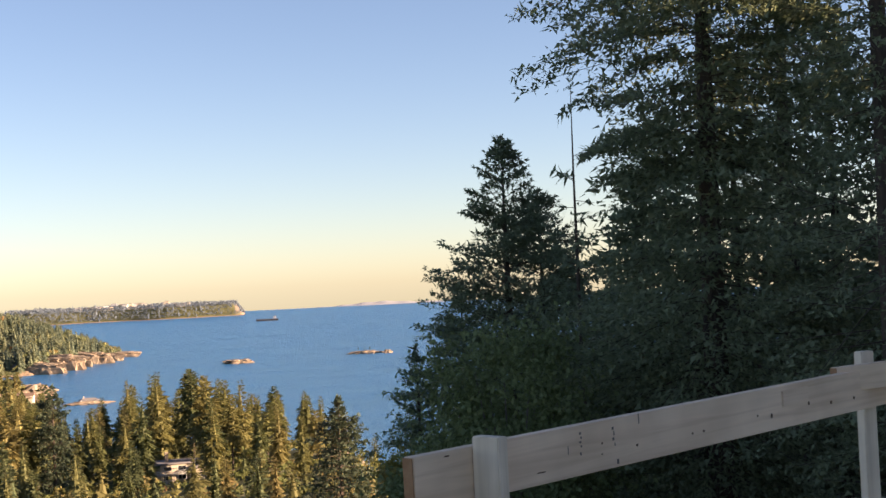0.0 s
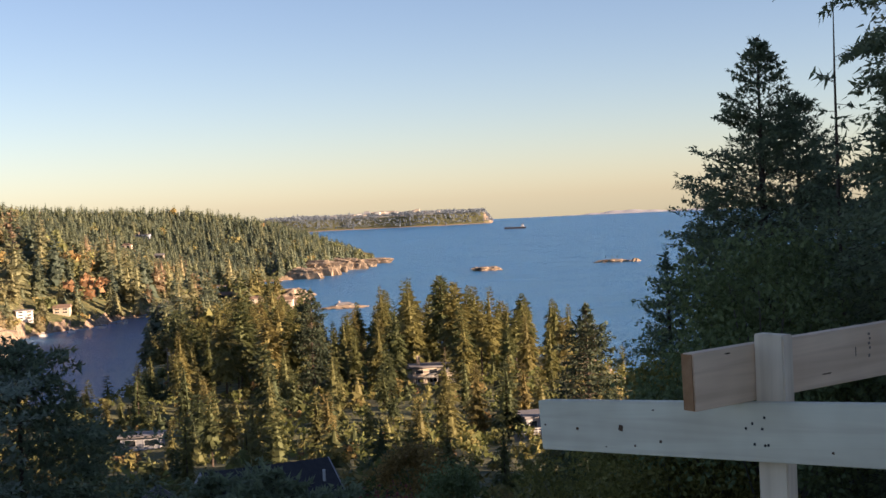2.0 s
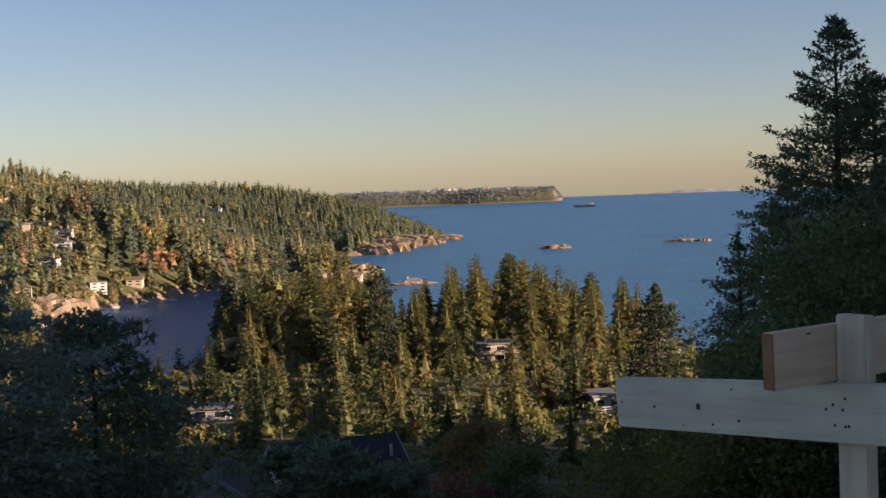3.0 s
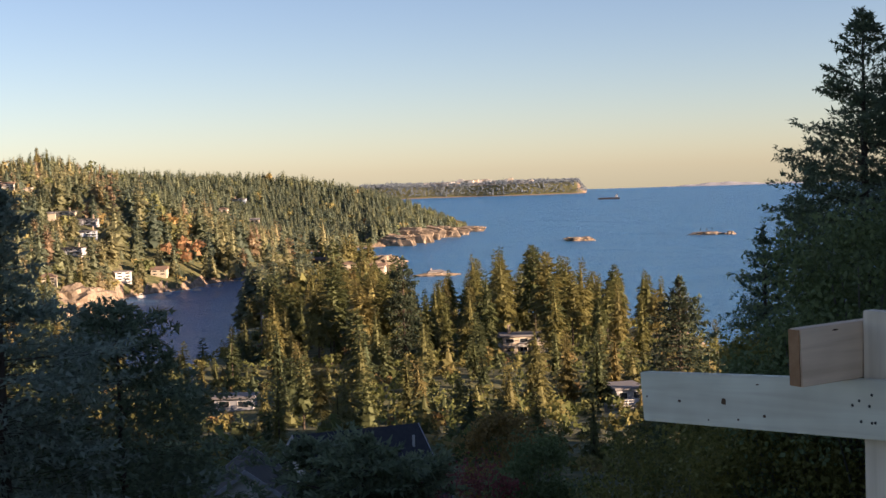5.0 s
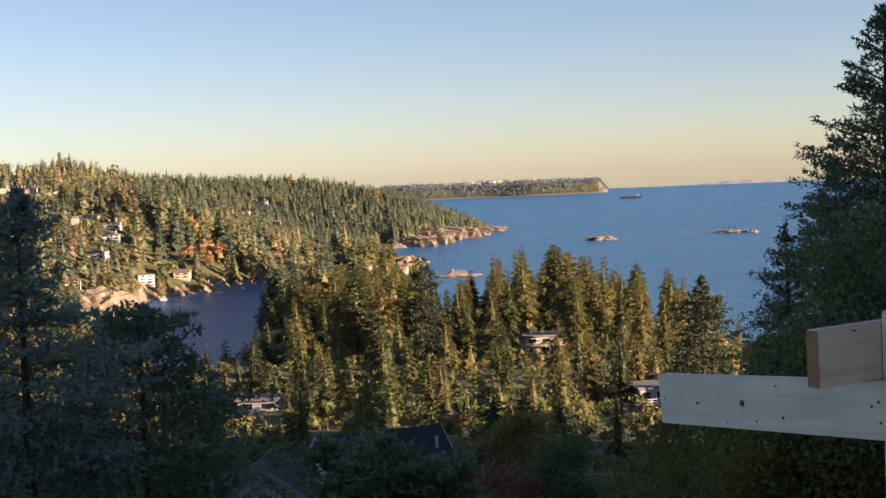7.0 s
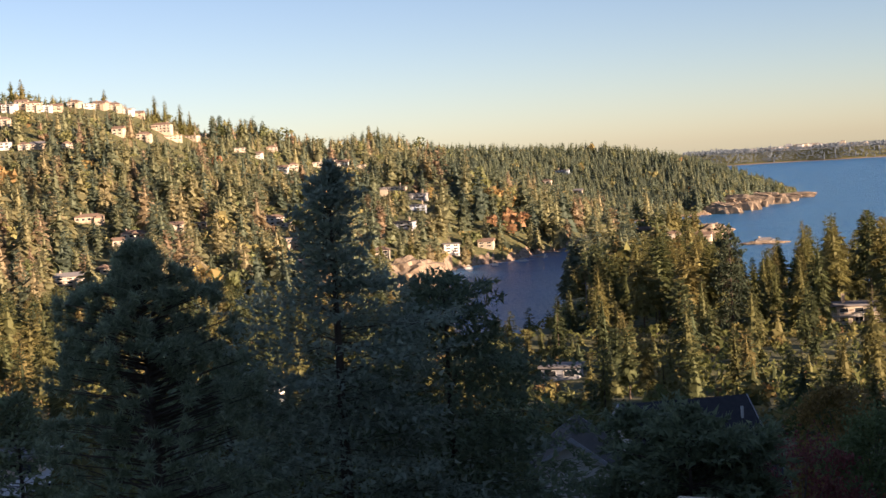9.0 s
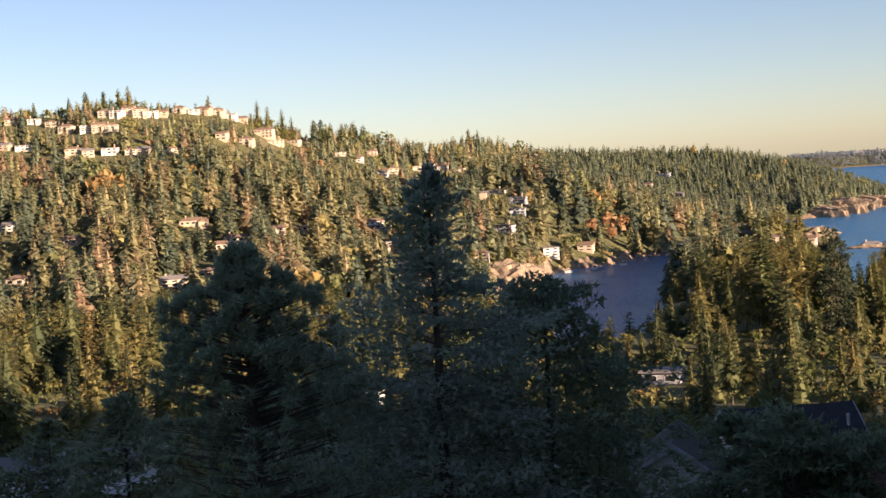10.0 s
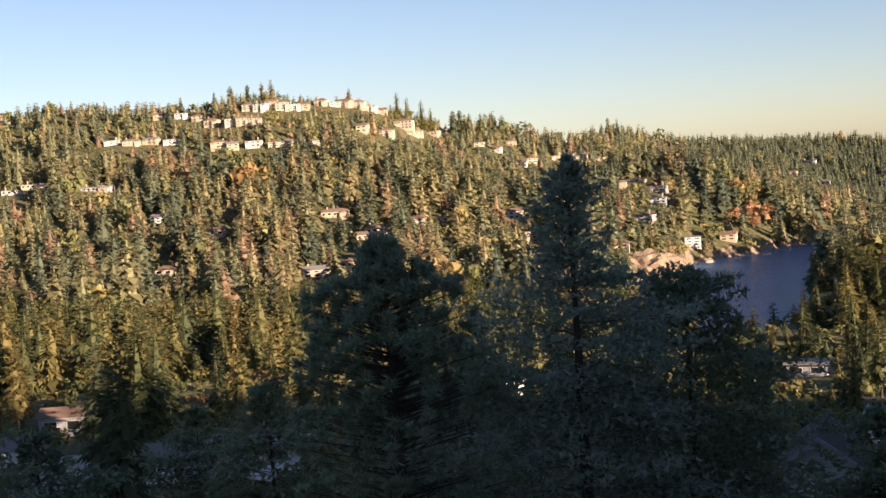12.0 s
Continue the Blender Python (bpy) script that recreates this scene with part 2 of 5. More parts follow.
def block(bm, lo, hi, bevel=0.0):
    """A box between two corners, added to bm, with its edges eased."""
    r = bmesh.ops.create_cube(bm, size=1.0)
    for v in r["verts"]:
        v.co = Vector([lo[i] + (v.co[i] + 0.5) * (hi[i] - lo[i]) for i in range(3)])
    if bevel:
        es = list({e for v in r["verts"] for e in v.link_edges})
        bmesh.ops.bevel(bm, geom=es, offset=bevel, segments=2, affect="EDGES")
    return r


def box(lo, hi, bevel=0.0):
    bm = bmesh.new()
    block(bm, lo, hi, bevel)
    return bm


def thing(name, m, label, category, group="", kind=""):
    ob = new(name)
    ob.empty_display_size = 0.3
    ob.matrix_world = m
    return tagged(ob, label, category, group, kind)


def polar(az, r):
    return r * math.sin(radians(az)), r * math.cos(radians(az))


# ---- terrain ----
def smooth(s):
    s = np.clip(s, 0, 1)
    return s * s * (3 - 2 * s)


def lumps(x, y, size, seed):
    """Soft rolling noise between -1 and 1."""
    g = np.random.default_rng(seed)
    out = 0
    for _ in range(7):
        a, p, q = g.uniform(0, 2 * np.pi), g.uniform(0, 2 * np.pi), g.uniform(0.6, 1.7)
        out = out + np.sin((x * np.cos(a) + y * np.sin(a)) * q * 2 * np.pi / size + p)
    return out / 4.0


def height(x, y):
    """Height of the land over the sea at plan points."""
    x, y = np.asarray(x, float), np.asarray(y, float)
    r = np.hypot(x, y)
    az = np.degrees(np.arctan2(x, y))
    # the slope below the building site, out to the wooded peninsula and its spit
    zn = np.interp(r, [0, 10, 30, 60, 100, 200, 300, 420, 560, 800, 1150], [76.6, 75, 67, 58, 50, 37, 27, 22, 17, 10, 8])
    # out of view to the right: a ridge raised to block the low sun
    ridge = np.interp(r, [0, 60, 130, 195, 240, 400], [76, 80, 80, 76, 45, 40])
    zn = np.where(az < -95, ridge, zn + (ridge - zn) * smooth((az - 21) / 6))
    zn = zn + lumps(x, y, 90, 1) * np.clip(r / 150, 0, 1) * 2.5
    # hidden swell to the west, added for shade on the near slope
    west = smooth((az - 3) / 6) * smooth((48 - az) / 10) * smooth((r - 90) / 90) * smooth((430 - r) / 110)
    zn = np.where(az > 28, zn, zn + 6 * west)
    coast = np.interp(az, [-180, -95, -60, -31.5, -29, -27.5, -25.5, -23.8, -22.3, -21.2, -17.6, -16.6, -12, -8, -5.5, -3, 0, 10, 25, 60, 100, 180],
                      [500, 500, 900, 900, 560, 440, 400, 500, 900, 1130, 1100, 640, 610, 590, 540, 470, 420, 430, 400, 240, 260, 500])
    coast = coast + lumps(x, y, 120, 2) * 14
    e = (coast - r) / 45
    near = np.where(e > 0, zn * smooth(e * 0.9 + 0.1), -9 * np.clip(-e, 0, 1))
    floor = np.maximum(zn, 17 + lumps(x, y, 200, 3) * 2)
    near = near + (floor - near) * smooth((-29.6 - az) / 1.6)
    # the long hill across the bay
    A = [-75, -56, -54.5, -52.8, -50, -48.5, -47, -45.2, -43.8, -41.9, -40, -38, -36.2, -35.3, -33, -31, -29.75, -28, -25, -23, -20.5, -18, -16, -14.6, -13.6]
    rs = np.interp(az, [-75, -31, -29.4, -28.7, -28, -25.6, -23.2, -21.9, -21.5, -17, -16, -14.7, -13.5], [750, 760, 800, 905, 955, 1000, 1090, 1160, 1400, 1485, 1585, 1690, 1850])
    zs = np.interp(az, [-75, -31, -29.5, -22, -17.7, -17.0, -16, -14.6, -13.5], [17, 14, 3.5, 4, 4.5, 12, 13, 9, 2])
    rr = np.interp(az, A, [1600, 1550, 1550, 1540, 1520, 1510, 1500, 1500, 1500, 1520, 1555, 1620, 1690, 1720, 1780, 1850, 1920, 2000, 2120, 2200, 2150, 2050, 1980, 1960, 1950])
    zr = np.interp(az, A, [163, 163, 171, 168, 162, 160, 165, 167, 161, 157, 142, 121, 126, 118, 100, 105, 96, 85, 75, 74, 66, 49, 29, 11, 3])
    s = (r - rs) / (rr - rs)
    whole = zs + (zr - zs) * np.clip(s, 0, 1) ** 1.45
    # a nearer spur that runs down to the inlet, with a dip behind it
    spur_r = np.interp(az, [-33, -30.6, -28, -26, -25, -23, -21.8, -20.5], [1420, 1330, 1250, 1220, 1240, 1330, 1400, 1480])
    spur_z = np.interp(az, [-33, -30.6, -28, -26, -25, -23, -21.8, -20.5], [84, 73, 60, 46, 39, 24, 11, 6])
    dip = spur_z * 0.45 + 4
    spur = np.where(r < spur_r, zs + (spur_z - zs) * np.clip((r - rs) / (spur_r - rs), 0, 1) ** 0.9, spur_z - (spur_z - dip) * smooth((r - spur_r) / 230))
    beyond = dip + (zr - dip) * np.clip((r - spur_r - 180) / np.maximum(rr - spur_r - 180, 50), 0, 1) ** 1.05
    parted = smooth((az + 33) / 4.0) * smooth((-20.7 - az) / 0.8)
    beyond = np.where(r > spur_r, beyond, -9)
    hill = whole + (np.maximum(spur, beyond) - whole) * parted - np.clip(r - rr, 0, 700) * 0.1
    hill = hill + (lumps(x, y, 260, 4) * 4 + lumps(x, y, 90, 5) * 1.6) * np.clip(s * 3, 0, 1) * np.clip((rr - r) / 250 + 0.25, 0.25, 1)
    edge = (r - rs + lumps(x, y, 70, 6) * 9 + lumps(x, y, 23, 16) * 5) / 10
    shore = np.where(edge > 0, hill * smooth(edge + 0.15), -9 * np.clip(-edge * 0.5, 0, 1))
    inland = np.where(s > 0, hill, 14)
    hill = shore + (inland - shore) * smooth((-29.8 - az) / 1.2)
    hill = np.where((az > -13.45) | (az < -95), -9, hill)
    z = np.maximum(near, hill)
    # the far headland and the low hills beyond the strait
    head = 38 * smooth((r - 4120 - lumps(x, y, 500, 8) * 40) / 130) * smooth((-8.35 - az) / 0.5) * smooth((az + 40) / 5) + lumps(x, y, 330, 9) * 2
    z = np.where(r > 3000, np.maximum(z, np.where(r > 4000, head - 4, -9)), z)
    return z


AZ = np.concatenate([np.arange(-180, -64, 4.0), np.arange(-64, -8, 0.2), np.arange(-8, 24, 0.6), np.arange(24, 180.1, 4.0)])
RR = np.concatenate([[0.02], np.linspace(4, 60, 14), np.arange(70, 850, 13), np.arange(850, 2250, 14), np.arange(2280, 4050, 120), np.arange(4060, 4500, 22), np.arange(4520, 4890, 60)])
ga, gr = np.meshgrid(np.radians(AZ), RR, indexing="ij")
gx, gy = gr * np.sin(ga), gr * np.cos(ga)
gz = height(gx, gy)
na, nr = len(AZ), len(RR)
idx = np.arange(na * nr).reshape(na, nr)
quads = np.stack([idx[:-1, :-1], idx[:-1, 1:], idx[1:, 1:], idx[1:, :-1]], -1).reshape(-1, 4)
tagged(new("ground", mesh_from("ground", np.stack([gx, gy, gz], -1).reshape(-1, 3), quads, M_GROUND)),
       "wooded hills, rocky shores and earth slopes round a bay", "ground", kind="structure")

bm = bmesh.new()
bmesh.ops.create_circle(bm, cap_ends=True, segments=256, radius=4900)
me = bpy.data.meshes.new("water")
bm.to_mesh(me)
bm.free()
me.materials.append(M_SEA)
tagged(new("water", me), "rippled blue sea with a calm inlet at low sun", "sea", kind="structure")


# ---- trees ----
def frond_tris(p0, axis, length, n, leaf, width, droop, g, spread=0.8):
    """Needle sprays along branches: p0, axis (m, 3), length (m,). Returns (m * n, 3, 3)."""
    m = len(p0)
    steps = np.clip(length / 0.24, 4, 16)[:, None]
    s = np.round(g.uniform(0.1, 1.0, (m, n)) ** 0.85 * steps) / steps
    side = np.cross(axis, [0, 0, 1.0])
    side /= np.linalg.norm(side, axis=1, keepdims=True) + 1e-9
    lr = g.choice([-1.0, 1.0], (m, n))
    off = g.uniform(0, 1, (m, n)) ** 0.8 * ((1.02 - s) * 0.62 + 0.05) * spread * length[:, None]
    p = p0[:, None] + axis[:, None] * (s * length[:, None] + off * 0.75)[..., None] + side[:, None] * (lr * off)[..., None]
    p[..., 2] -= droop * (s ** 2) * length[:, None] * 0.35 + off * (0.15 + 0.35 * droop)
    p += g.normal(0, 0.018, p.shape) * length[:, None, None]
    d = axis[:, None] * 0.55 + side[:, None] * (lr * g.uniform(0.1, 0.8, (m, n)))[..., None] + g.normal(0, 0.5, (m, n, 3))
    d[..., 2] -= 0.3 * droop
    d /= np.linalg.norm(d, axis=2, keepdims=True)
    w = np.cross(d, g.normal(0, 0.5, (m, n, 3)) + [0, 0, 1.0])
    w /= np.linalg.norm(w, axis=2, keepdims=True) + 1e-9
    L = (leaf * g.uniform(0.6, 1.4, (m, n)))[..., None]
    W = (width * g.uniform(0.6, 1.4, (m, n)))[..., None]
    full = g.uniform(0, 1, (m, n)) < np.clip(length[:, None] / (length.max() * 0.8) + 0.06, 0, 1)
    return np.stack([p - w * W, p + w * W, p + d * L], 2)[full]


def rods(p0, p1, r0, r1, sides=4):
    """Tapered sticks from p0 to p1 as triangles."""
    d = p1 - p0
    d = d / (np.linalg.norm(d, axis=1, keepdims=True) + 1e-9)
    u = np.cross(d, [0.31, 0.17, 0.93])
    u /= np.linalg.norm(u, axis=1, keepdims=True) + 1e-9
    v = np.cross(d, u)
    out = []
    for i in range(sides):
        a, b2 = 2 * np.pi * i / sides, 2 * np.pi * (i + 1) / sides
        ca, cb = u * np.cos(a) + v * np.sin(a), u * np.cos(b2) + v * np.sin(b2)
        A0, B0, A1, B1 = p0 + ca * r0, p0 + cb * r0, p1 + ca * r1, p1 + cb * r1
        out += [np.stack([A0, B0, B1], 1), np.stack([A0, B1, A1], 1)]
    return np.concatenate(out)


def trunk_tris(h, r, g, lean=0.02, steps=9, sides=8):
    zz = np.linspace(0, 1, steps)
    cx = np.cumsum(g.normal(0, lean, steps)) * h / steps
    cy = np.cumsum(g.normal(0, lean, steps)) * h / steps
    p = np.stack([cx - cx[0], cy - cy[0], zz * h], 1)
    rad = r * (1 - zz) ** 0.9 + 0.012 * r + 0.004
    rad[0] *= 1.35
    t = [rods(p[i:i + 1], p[i + 1:i + 2], rad[i], rad[i + 1], sides) for i in range(steps - 1)]
    return np.concatenate(t), p


def conifer(name, h, radius, mat, seed, branches=300, sprays=9, leaf=0.9, width=0.3, bare=0.12, droop=0.5, taper=0.85, ragged=0.35, stick=0.0, top_thin=0.0, cap=99.0, tier=0.3, tiers=1.3, girth=1.0):
    """Meshes of a fir, spruce or cedar of height h: trunk and crown, with whorled drooping branches."""
    g = np.random.default_rng(seed)
    tt, spine = trunk_tris(h, (h * 0.014 + 0.05) * girth, g, 0.012)
    f = np.sort(g.uniform(0, 1, branches)) ** 0.9
    f = np.round(f * h * tiers) / (h * tiers) * tier + f * (1 - tier)
    f = bare + (0.995 - bare) * f
    f = np.minimum(f, 0.995)
    env = (1 - f) ** taper
    low = np.clip((f - bare) / 0.18 + 0.45, 0, 1)
    sector = 1 + ragged * 0.6 * np.sin(f * 23 + g.uniform(0, 6))
    length = np.minimum(radius * env, cap) * low * sector * g.uniform(1 - ragged, 1 + ragged * 0.6, branches) + 0.08
    keep = g.uniform(0, 1, branches) > top_thin * np.clip(f * 1.6 - 0.6, 0, 1)
    f, length = f[keep], length[keep]
    a = g.uniform(0, 2 * np.pi, len(f))
    up = np.interp(f, [0, 0.6, 1], [-0.25 * droop, 0.05, 0.75])
    axis = np.stack([np.cos(a), np.sin(a), up + g.normal(0, 0.22, len(f))], 1)
    axis /= np.linalg.norm(axis, axis=1, keepdims=True)
    p0 = np.stack([np.interp(f * h, spine[:, 2], spine[:, i]) for i in range(3)], 1)
    tr = frond_tris(p0, axis, length, sprays, leaf, width, droop, g)
    lead = frond_tris(np.array([[spine[-1, 0], spine[-1, 1], h * 0.965]] * 4), np.array([[0.1, 0, 1.0], [0, 0.1, 1], [-0.1, 0, 1], [0, -0.1, 1]]), np.full(4, h * 0.035), 6, leaf * 0.6, width * 0.5, 0, g, 0.2)
    wood = tt
    if stick:
        end = p0 + axis * (length * 0.9)[:, None]
        end[:, 2] -= droop * length * 0.28
        wood = np.concatenate([tt, rods(p0, end, stick, stick * 0.25, 3)])
    return loose(name + "_trunk", wood, M_BARK), loose(name + "_crown", np.concatenate([tr, lead]), mat)


def pine(name, h, radius, mat, seed, clumps=420, blades=46, bare=0.1):
    """A pine whose needles stand in round tufts at the ends of upswept limbs."""
    g = np.random.default_rng(seed)
    tt, spine = trunk_tris(h, h * 0.016 + 0.05, g, 0.02)
    f = bare + (0.99 - bare) * g.uniform(0, 1, clumps) ** 0.85
    a = g.uniform(0, 2 * np.pi, clumps)
    rad = radius * np.interp(1 - f, [0, 0.05, 0.14, 0.4, 1], [0.06, 0.2, 0.62, 0.92, 1.0]) * g.uniform(0.1, 1.0, clumps) ** 0.6
    base = np.stack([np.interp(f * h, spine[:, 2], spine[:, i]) for i in range(3)], 1)
    c = base + np.stack([np.cos(a) * rad, np.sin(a) * rad, rad * 0.28], 1)
    wood = np.concatenate([tt, rods(base, c, 0.028, 0.008, 3)])
    d = g.normal(0, 1, (clumps, blades, 3)) + [0, 0, 0.4]
    d += (np.stack([np.cos(a), np.sin(a), 0 * a], 1) * 0.3)[:, None]
    d /= np.linalg.norm(d, axis=2, keepdims=True)
    w = np.cross(d, g.normal(0, 1, (clumps, blades, 3)))
    w /= np.linalg.norm(w, axis=2, keepdims=True)
    o = c[:, None] + g.normal(0, 0.05, (clumps, blades, 3))
    L = g.uniform(0.15, 0.27, (clumps, blades, 1))
    t = np.stack([o - w * 0.02, o + w * 0.02, o + d * L], 2).reshape(-1, 3, 3)
    return loose(name + "_trunk", wood, M_BARK), loose(name + "_crown", t, mat)


def broadleaf(name, h, radius, mat, seed, limbs=26, leaves=420, size=0.16, wood_mat=None, low=0.15):
    """A leafy tree or tall shrub: forked limbs that end in uneven clouds of leaves."""
    g = np.random.default_rng(seed)
    tt, spine = trunk_tris(h * 0.8, h * 0.012 + 0.03, g, 0.05)
    f = low + (1 - low) * g.uniform(0, 1, limbs)
    a = g.uniform(0, 2 * np.pi, limbs)
    rad = radius * np.sqrt(np.clip(1 - ((f - 0.45) / 0.62) ** 2, 0.03, 1)) * g.uniform(0.35, 1.0, limbs)
    c = np.stack([np.cos(a) * rad, np.sin(a) * rad, f * h], 1)
    k = np.clip(f * 0.75, 0, 0.97)
    b0 = np.stack([np.interp(k * h * 0.8, spine[:, 2], spine[:, i]) for i in range(3)], 1)
    wood = np.concatenate([tt, rods(b0, c, h * 0.004 + 0.012, 0.006, 4)])
    sc = radius * g.uniform(0.16, 0.34, (limbs, 1, 1))
    q = np.clip(g.normal(0, 0.75, (limbs, leaves, 3)), -1.5, 1.5) * sc * [1, 1, 0.75]
    o = c[:, None] + q
    d = g.normal(0, 1, o.shape) + [0, 0, -0.25]
    d /= np.linalg.norm(d, axis=2, keepdims=True)
    w = np.cross(d, g.normal(0, 1, o.shape))
    w /= np.linalg.norm(w, axis=2, keepdims=True)
    L = size * g.uniform(0.6, 1.3, (limbs, leaves, 1))
    t1 = np.stack([o, o + d * L * 0.5 + w * L * 0.33, o + d * L], 2).reshape(-1, 3, 3)
    t2 = np.stack([o, o + d * L, o + d * L * 0.5 - w * L * 0.33], 2).reshape(-1, 3, 3)
    t = np.stack([t1, t2], 1).reshape(-1, 3, 3)
    return loose(name + "_trunk", wood, wood_mat or M_PALEBARK), loose(name + "_crown", t, mat)


def plant(kind, meshes, x, y, z, label, category="tree", group="", scale=1.0, turn=0.0, trunk_label=""):
    root = new(kind)
    root.empty_display_size = 0.3
    root.matrix_world = Matrix.LocRotScale((x, y, z), Euler((0, 0, turn)), (scale, scale, scale))
    tagged(root, label, category, group)
    child("trunk", meshes[0], root, trunk_label)
    child("crown", meshes[1], root)
    return root


def plant_top(kind, maker, az, r, top_el, label, base=None, group="", **kw):
    """Plants a tree of its own shape whose top shows at a given bearing, distance and elevation from the eye."""
    x, y = polar(az, r)
    top = EYE + r * math.tan(radians(top_el))
    zb = float(height(x, y)) - 0.3 if base is None else base
    return plant(kind, maker(kind, top - zb, **kw), x, y, zb, label, group=group, turn=0.7 * az)


# houses: bearing, distance, width, depth, height, roof, wall and roof materials, storeys
HOUSES = []


def add_house(az, r, w, d, h, roof, wall, top, storeys=2, el=None, turn=0.0, label=""):
    HOUSES.append((az, r, w * 0.88 if r > 700 else w, d, h * 0.74 if r > 700 else h, roof, wall, top, storeys, el, turn, label))

W, C, T, G, B = M_WHITE, M_CREAM, M_TAN, M_GREYWALL, M_PALEBLUE
RD, RG, RB = M_ROOFDARK, M_ROOFGREY, M_ROOFBROWN


def foot(az, el):
    """Distance at which the line of sight at a bearing and elevation meets the hillside."""
    r = np.arange(700.0, 2200.0, 4.0)
    x, y = polar(az, r)
    over = height(x, y) - (EYE + r * math.tan(radians(el)))
    hit = np.nonzero(over > 0)[0]
    return float(r[hit[0]]) + 2 if len(hit) else float(r[np.argmax(over)])


def across(az, el, w, h, roof, wall, top, storeys, label, d=10, turn=0.0):
    """A house on the hill across the bay whose foot shows at a bearing and elevation."""
    add_house(az, foot(az, el), w, d, h, roof, wall, top, storeys, turn=turn, label=label)


# across the bay, from the shore up to the ridge
across(-28.03, -4.15, 13, 8.5, "flat", W, RG, 3, "white three-storey house above the shore", turn=22)
across(-26.5, -4.0, 13, 6, "gable", C, RB, 2, "cream house among shoreline trees")
add_house(-22.5, 1160, 15, 8, 5.5, "gable", W, RG, 2, el=-3.98, label="white boathouse at the water's edge")
across(-23.1, -1.0, 22, 5, "flat", B, RG, 2, "long pale house high in the far woods")
across(-23.8, -1.4, 14, 5, "hip", C, RB, 1, "low cream house in a wooded gap")
across(-22.5, -1.9, 13, 5, "gable", C, RG, 1, "cream cottage in a wooded dip")
across(-30.3, -1.42, 26, 6, "flat", C, RG, 2, "long cream house with a flat roof")
across(-29.26, -1.7, 16, 5.5, "flat", G, RG, 2, "grey house under tall firs")
across(-29.3, -2.2, 15, 5.5, "flat", B, RG, 2, "blue-grey house with pale decks in shade")
across(-29.93, -2.95, 17, 6, "flat", G, RD, 2, "grey house with dark decks in shade")
across(-31.0, -4.1, 12, 6, "hip", C, RB, 2, "cream house above the rock outcrop")
across(-35.45, -2.42, 20, 8, "hip", W, RB, 2, "white house with terraces on the lit slope", turn=10)
across(-34.95, -2.5, 10, 6, "flat", C, RG, 2, "cream annexe beside a white house")
across(-34.6, -3.5, 15, 10, "flat", T, RG, 3, "tan stepped house with three decks")
across(-34.2, -4.3, 13, 6, "flat", C, RG, 2, "cream house below a stepped house")
across(-41.22, -2.75, 21, 9.5, "hip", C, RB, 2, "large cream villa with a brown hipped roof")
across(-42.95, -1.8, 24, 5, "hip", T, RB, 1, "low tan house with a brown roof")
across(-43.95, -4.4, 19, 9, "gable", C, RG, 3, "cream terrace house with white balconies")
across(-42.5, -3.98, 10, 5, "hip", T, RB, 1, "small tan house on the slope")
across(-41.9, -2.8, 9, 4, "gable", C, RB, 1, "cream garage beside a villa")
across(-39.5, -2.35, 13, 5.5, "gable", C, RB, 2, "cream cottage half hidden by firs")
across(-38.5, -2.3, 11, 5, "flat", T, RG, 1, "tan cottage half hidden by firs")
across(-50.15, -3.65, 14, 5, "hip", C, RB, 1, "cream cottage among firs")
across(-50.31, -1.4, 11, 6, "gable", W, RG, 2, "small white house on the slope")
across(-52.7, 0.1, 34, 4.5, "flat", G, RG, 1, "long low grey building among trees")
across(-55.1, 0.4, 24, 4.5, "flat", C, RG, 1, "long low cream building among trees")
across(-56.0, 0.2, 20, 4.5, "flat", G, RG, 1, "low grey building beside a lawn")
across(-47.9, -2.2, 12, 5, "gable", T, RB, 1, "tan house behind autumn trees")
# homes just under the eastern ridge
for az, el, w, h, k in ((-35.3, 0.68, 15, 6, 0), (-36.64, 0.75, 14, 5, 1), (-34.9, -0.2, 13, 6, 2), (-34.45, -0.15, 13, 7, 0), (-33.42, -0.08, 15, 7, 1), (-32.35, -0.12, 15, 7, 2), (-32.8, 0.02, 10, 6, 0), (-31.6, -0.25, 12, 5, 1), (-35.9, 0.45, 11, 6, 2)):
    across(az, el, w, h, ("hip", "flat", "gable")[k], (C, C, W)[k], (RB, RG, RB)[k], 2, ("cream", "pale", "white")[k] + " house in a clearing under the ridge")
# terraces of large homes on the crest and the roads below it
CREST = ((-46.2, 2.95, 14, 9), (-45.7, 2.9, 16, 11), (-45.25, 3.0, 13, 10), (-44.8, 2.9, 17, 12), (-44.3, 2.85, 15, 9), (-43.9, 2.85, 14, 8), (-43.15, 3.08, 15, 8), (-42.6, 2.9, 14, 7), (-42.15, 2.9, 17, 9), (-41.6, 2.75, 17, 10), (-41.1, 2.65, 16, 9), (-40.65, 2.6, 12, 7),
         (-47.75, 2.42, 17, 9), (-47.0, 2.4, 14, 10), (-46.5, 2.38, 16, 11), (-45.95, 2.36, 15, 9), (-49.0, 2.85, 15, 7), (-49.9, 2.85, 15, 7), (-48.3, 2.7, 14, 7))
for i, (az, el, w, h) in enumerate(CREST):
    across(az, el, w, h * 0.85, ("hip", "flat", "gable")[i % 3], (C, W, T)[i % 3], (RB, RG, RB)[i % 3], 3 if h > 8 else 2, ("wide cream", "long white", "tall cream")[i % 3] + " house in a row on the hill's crest", 11)
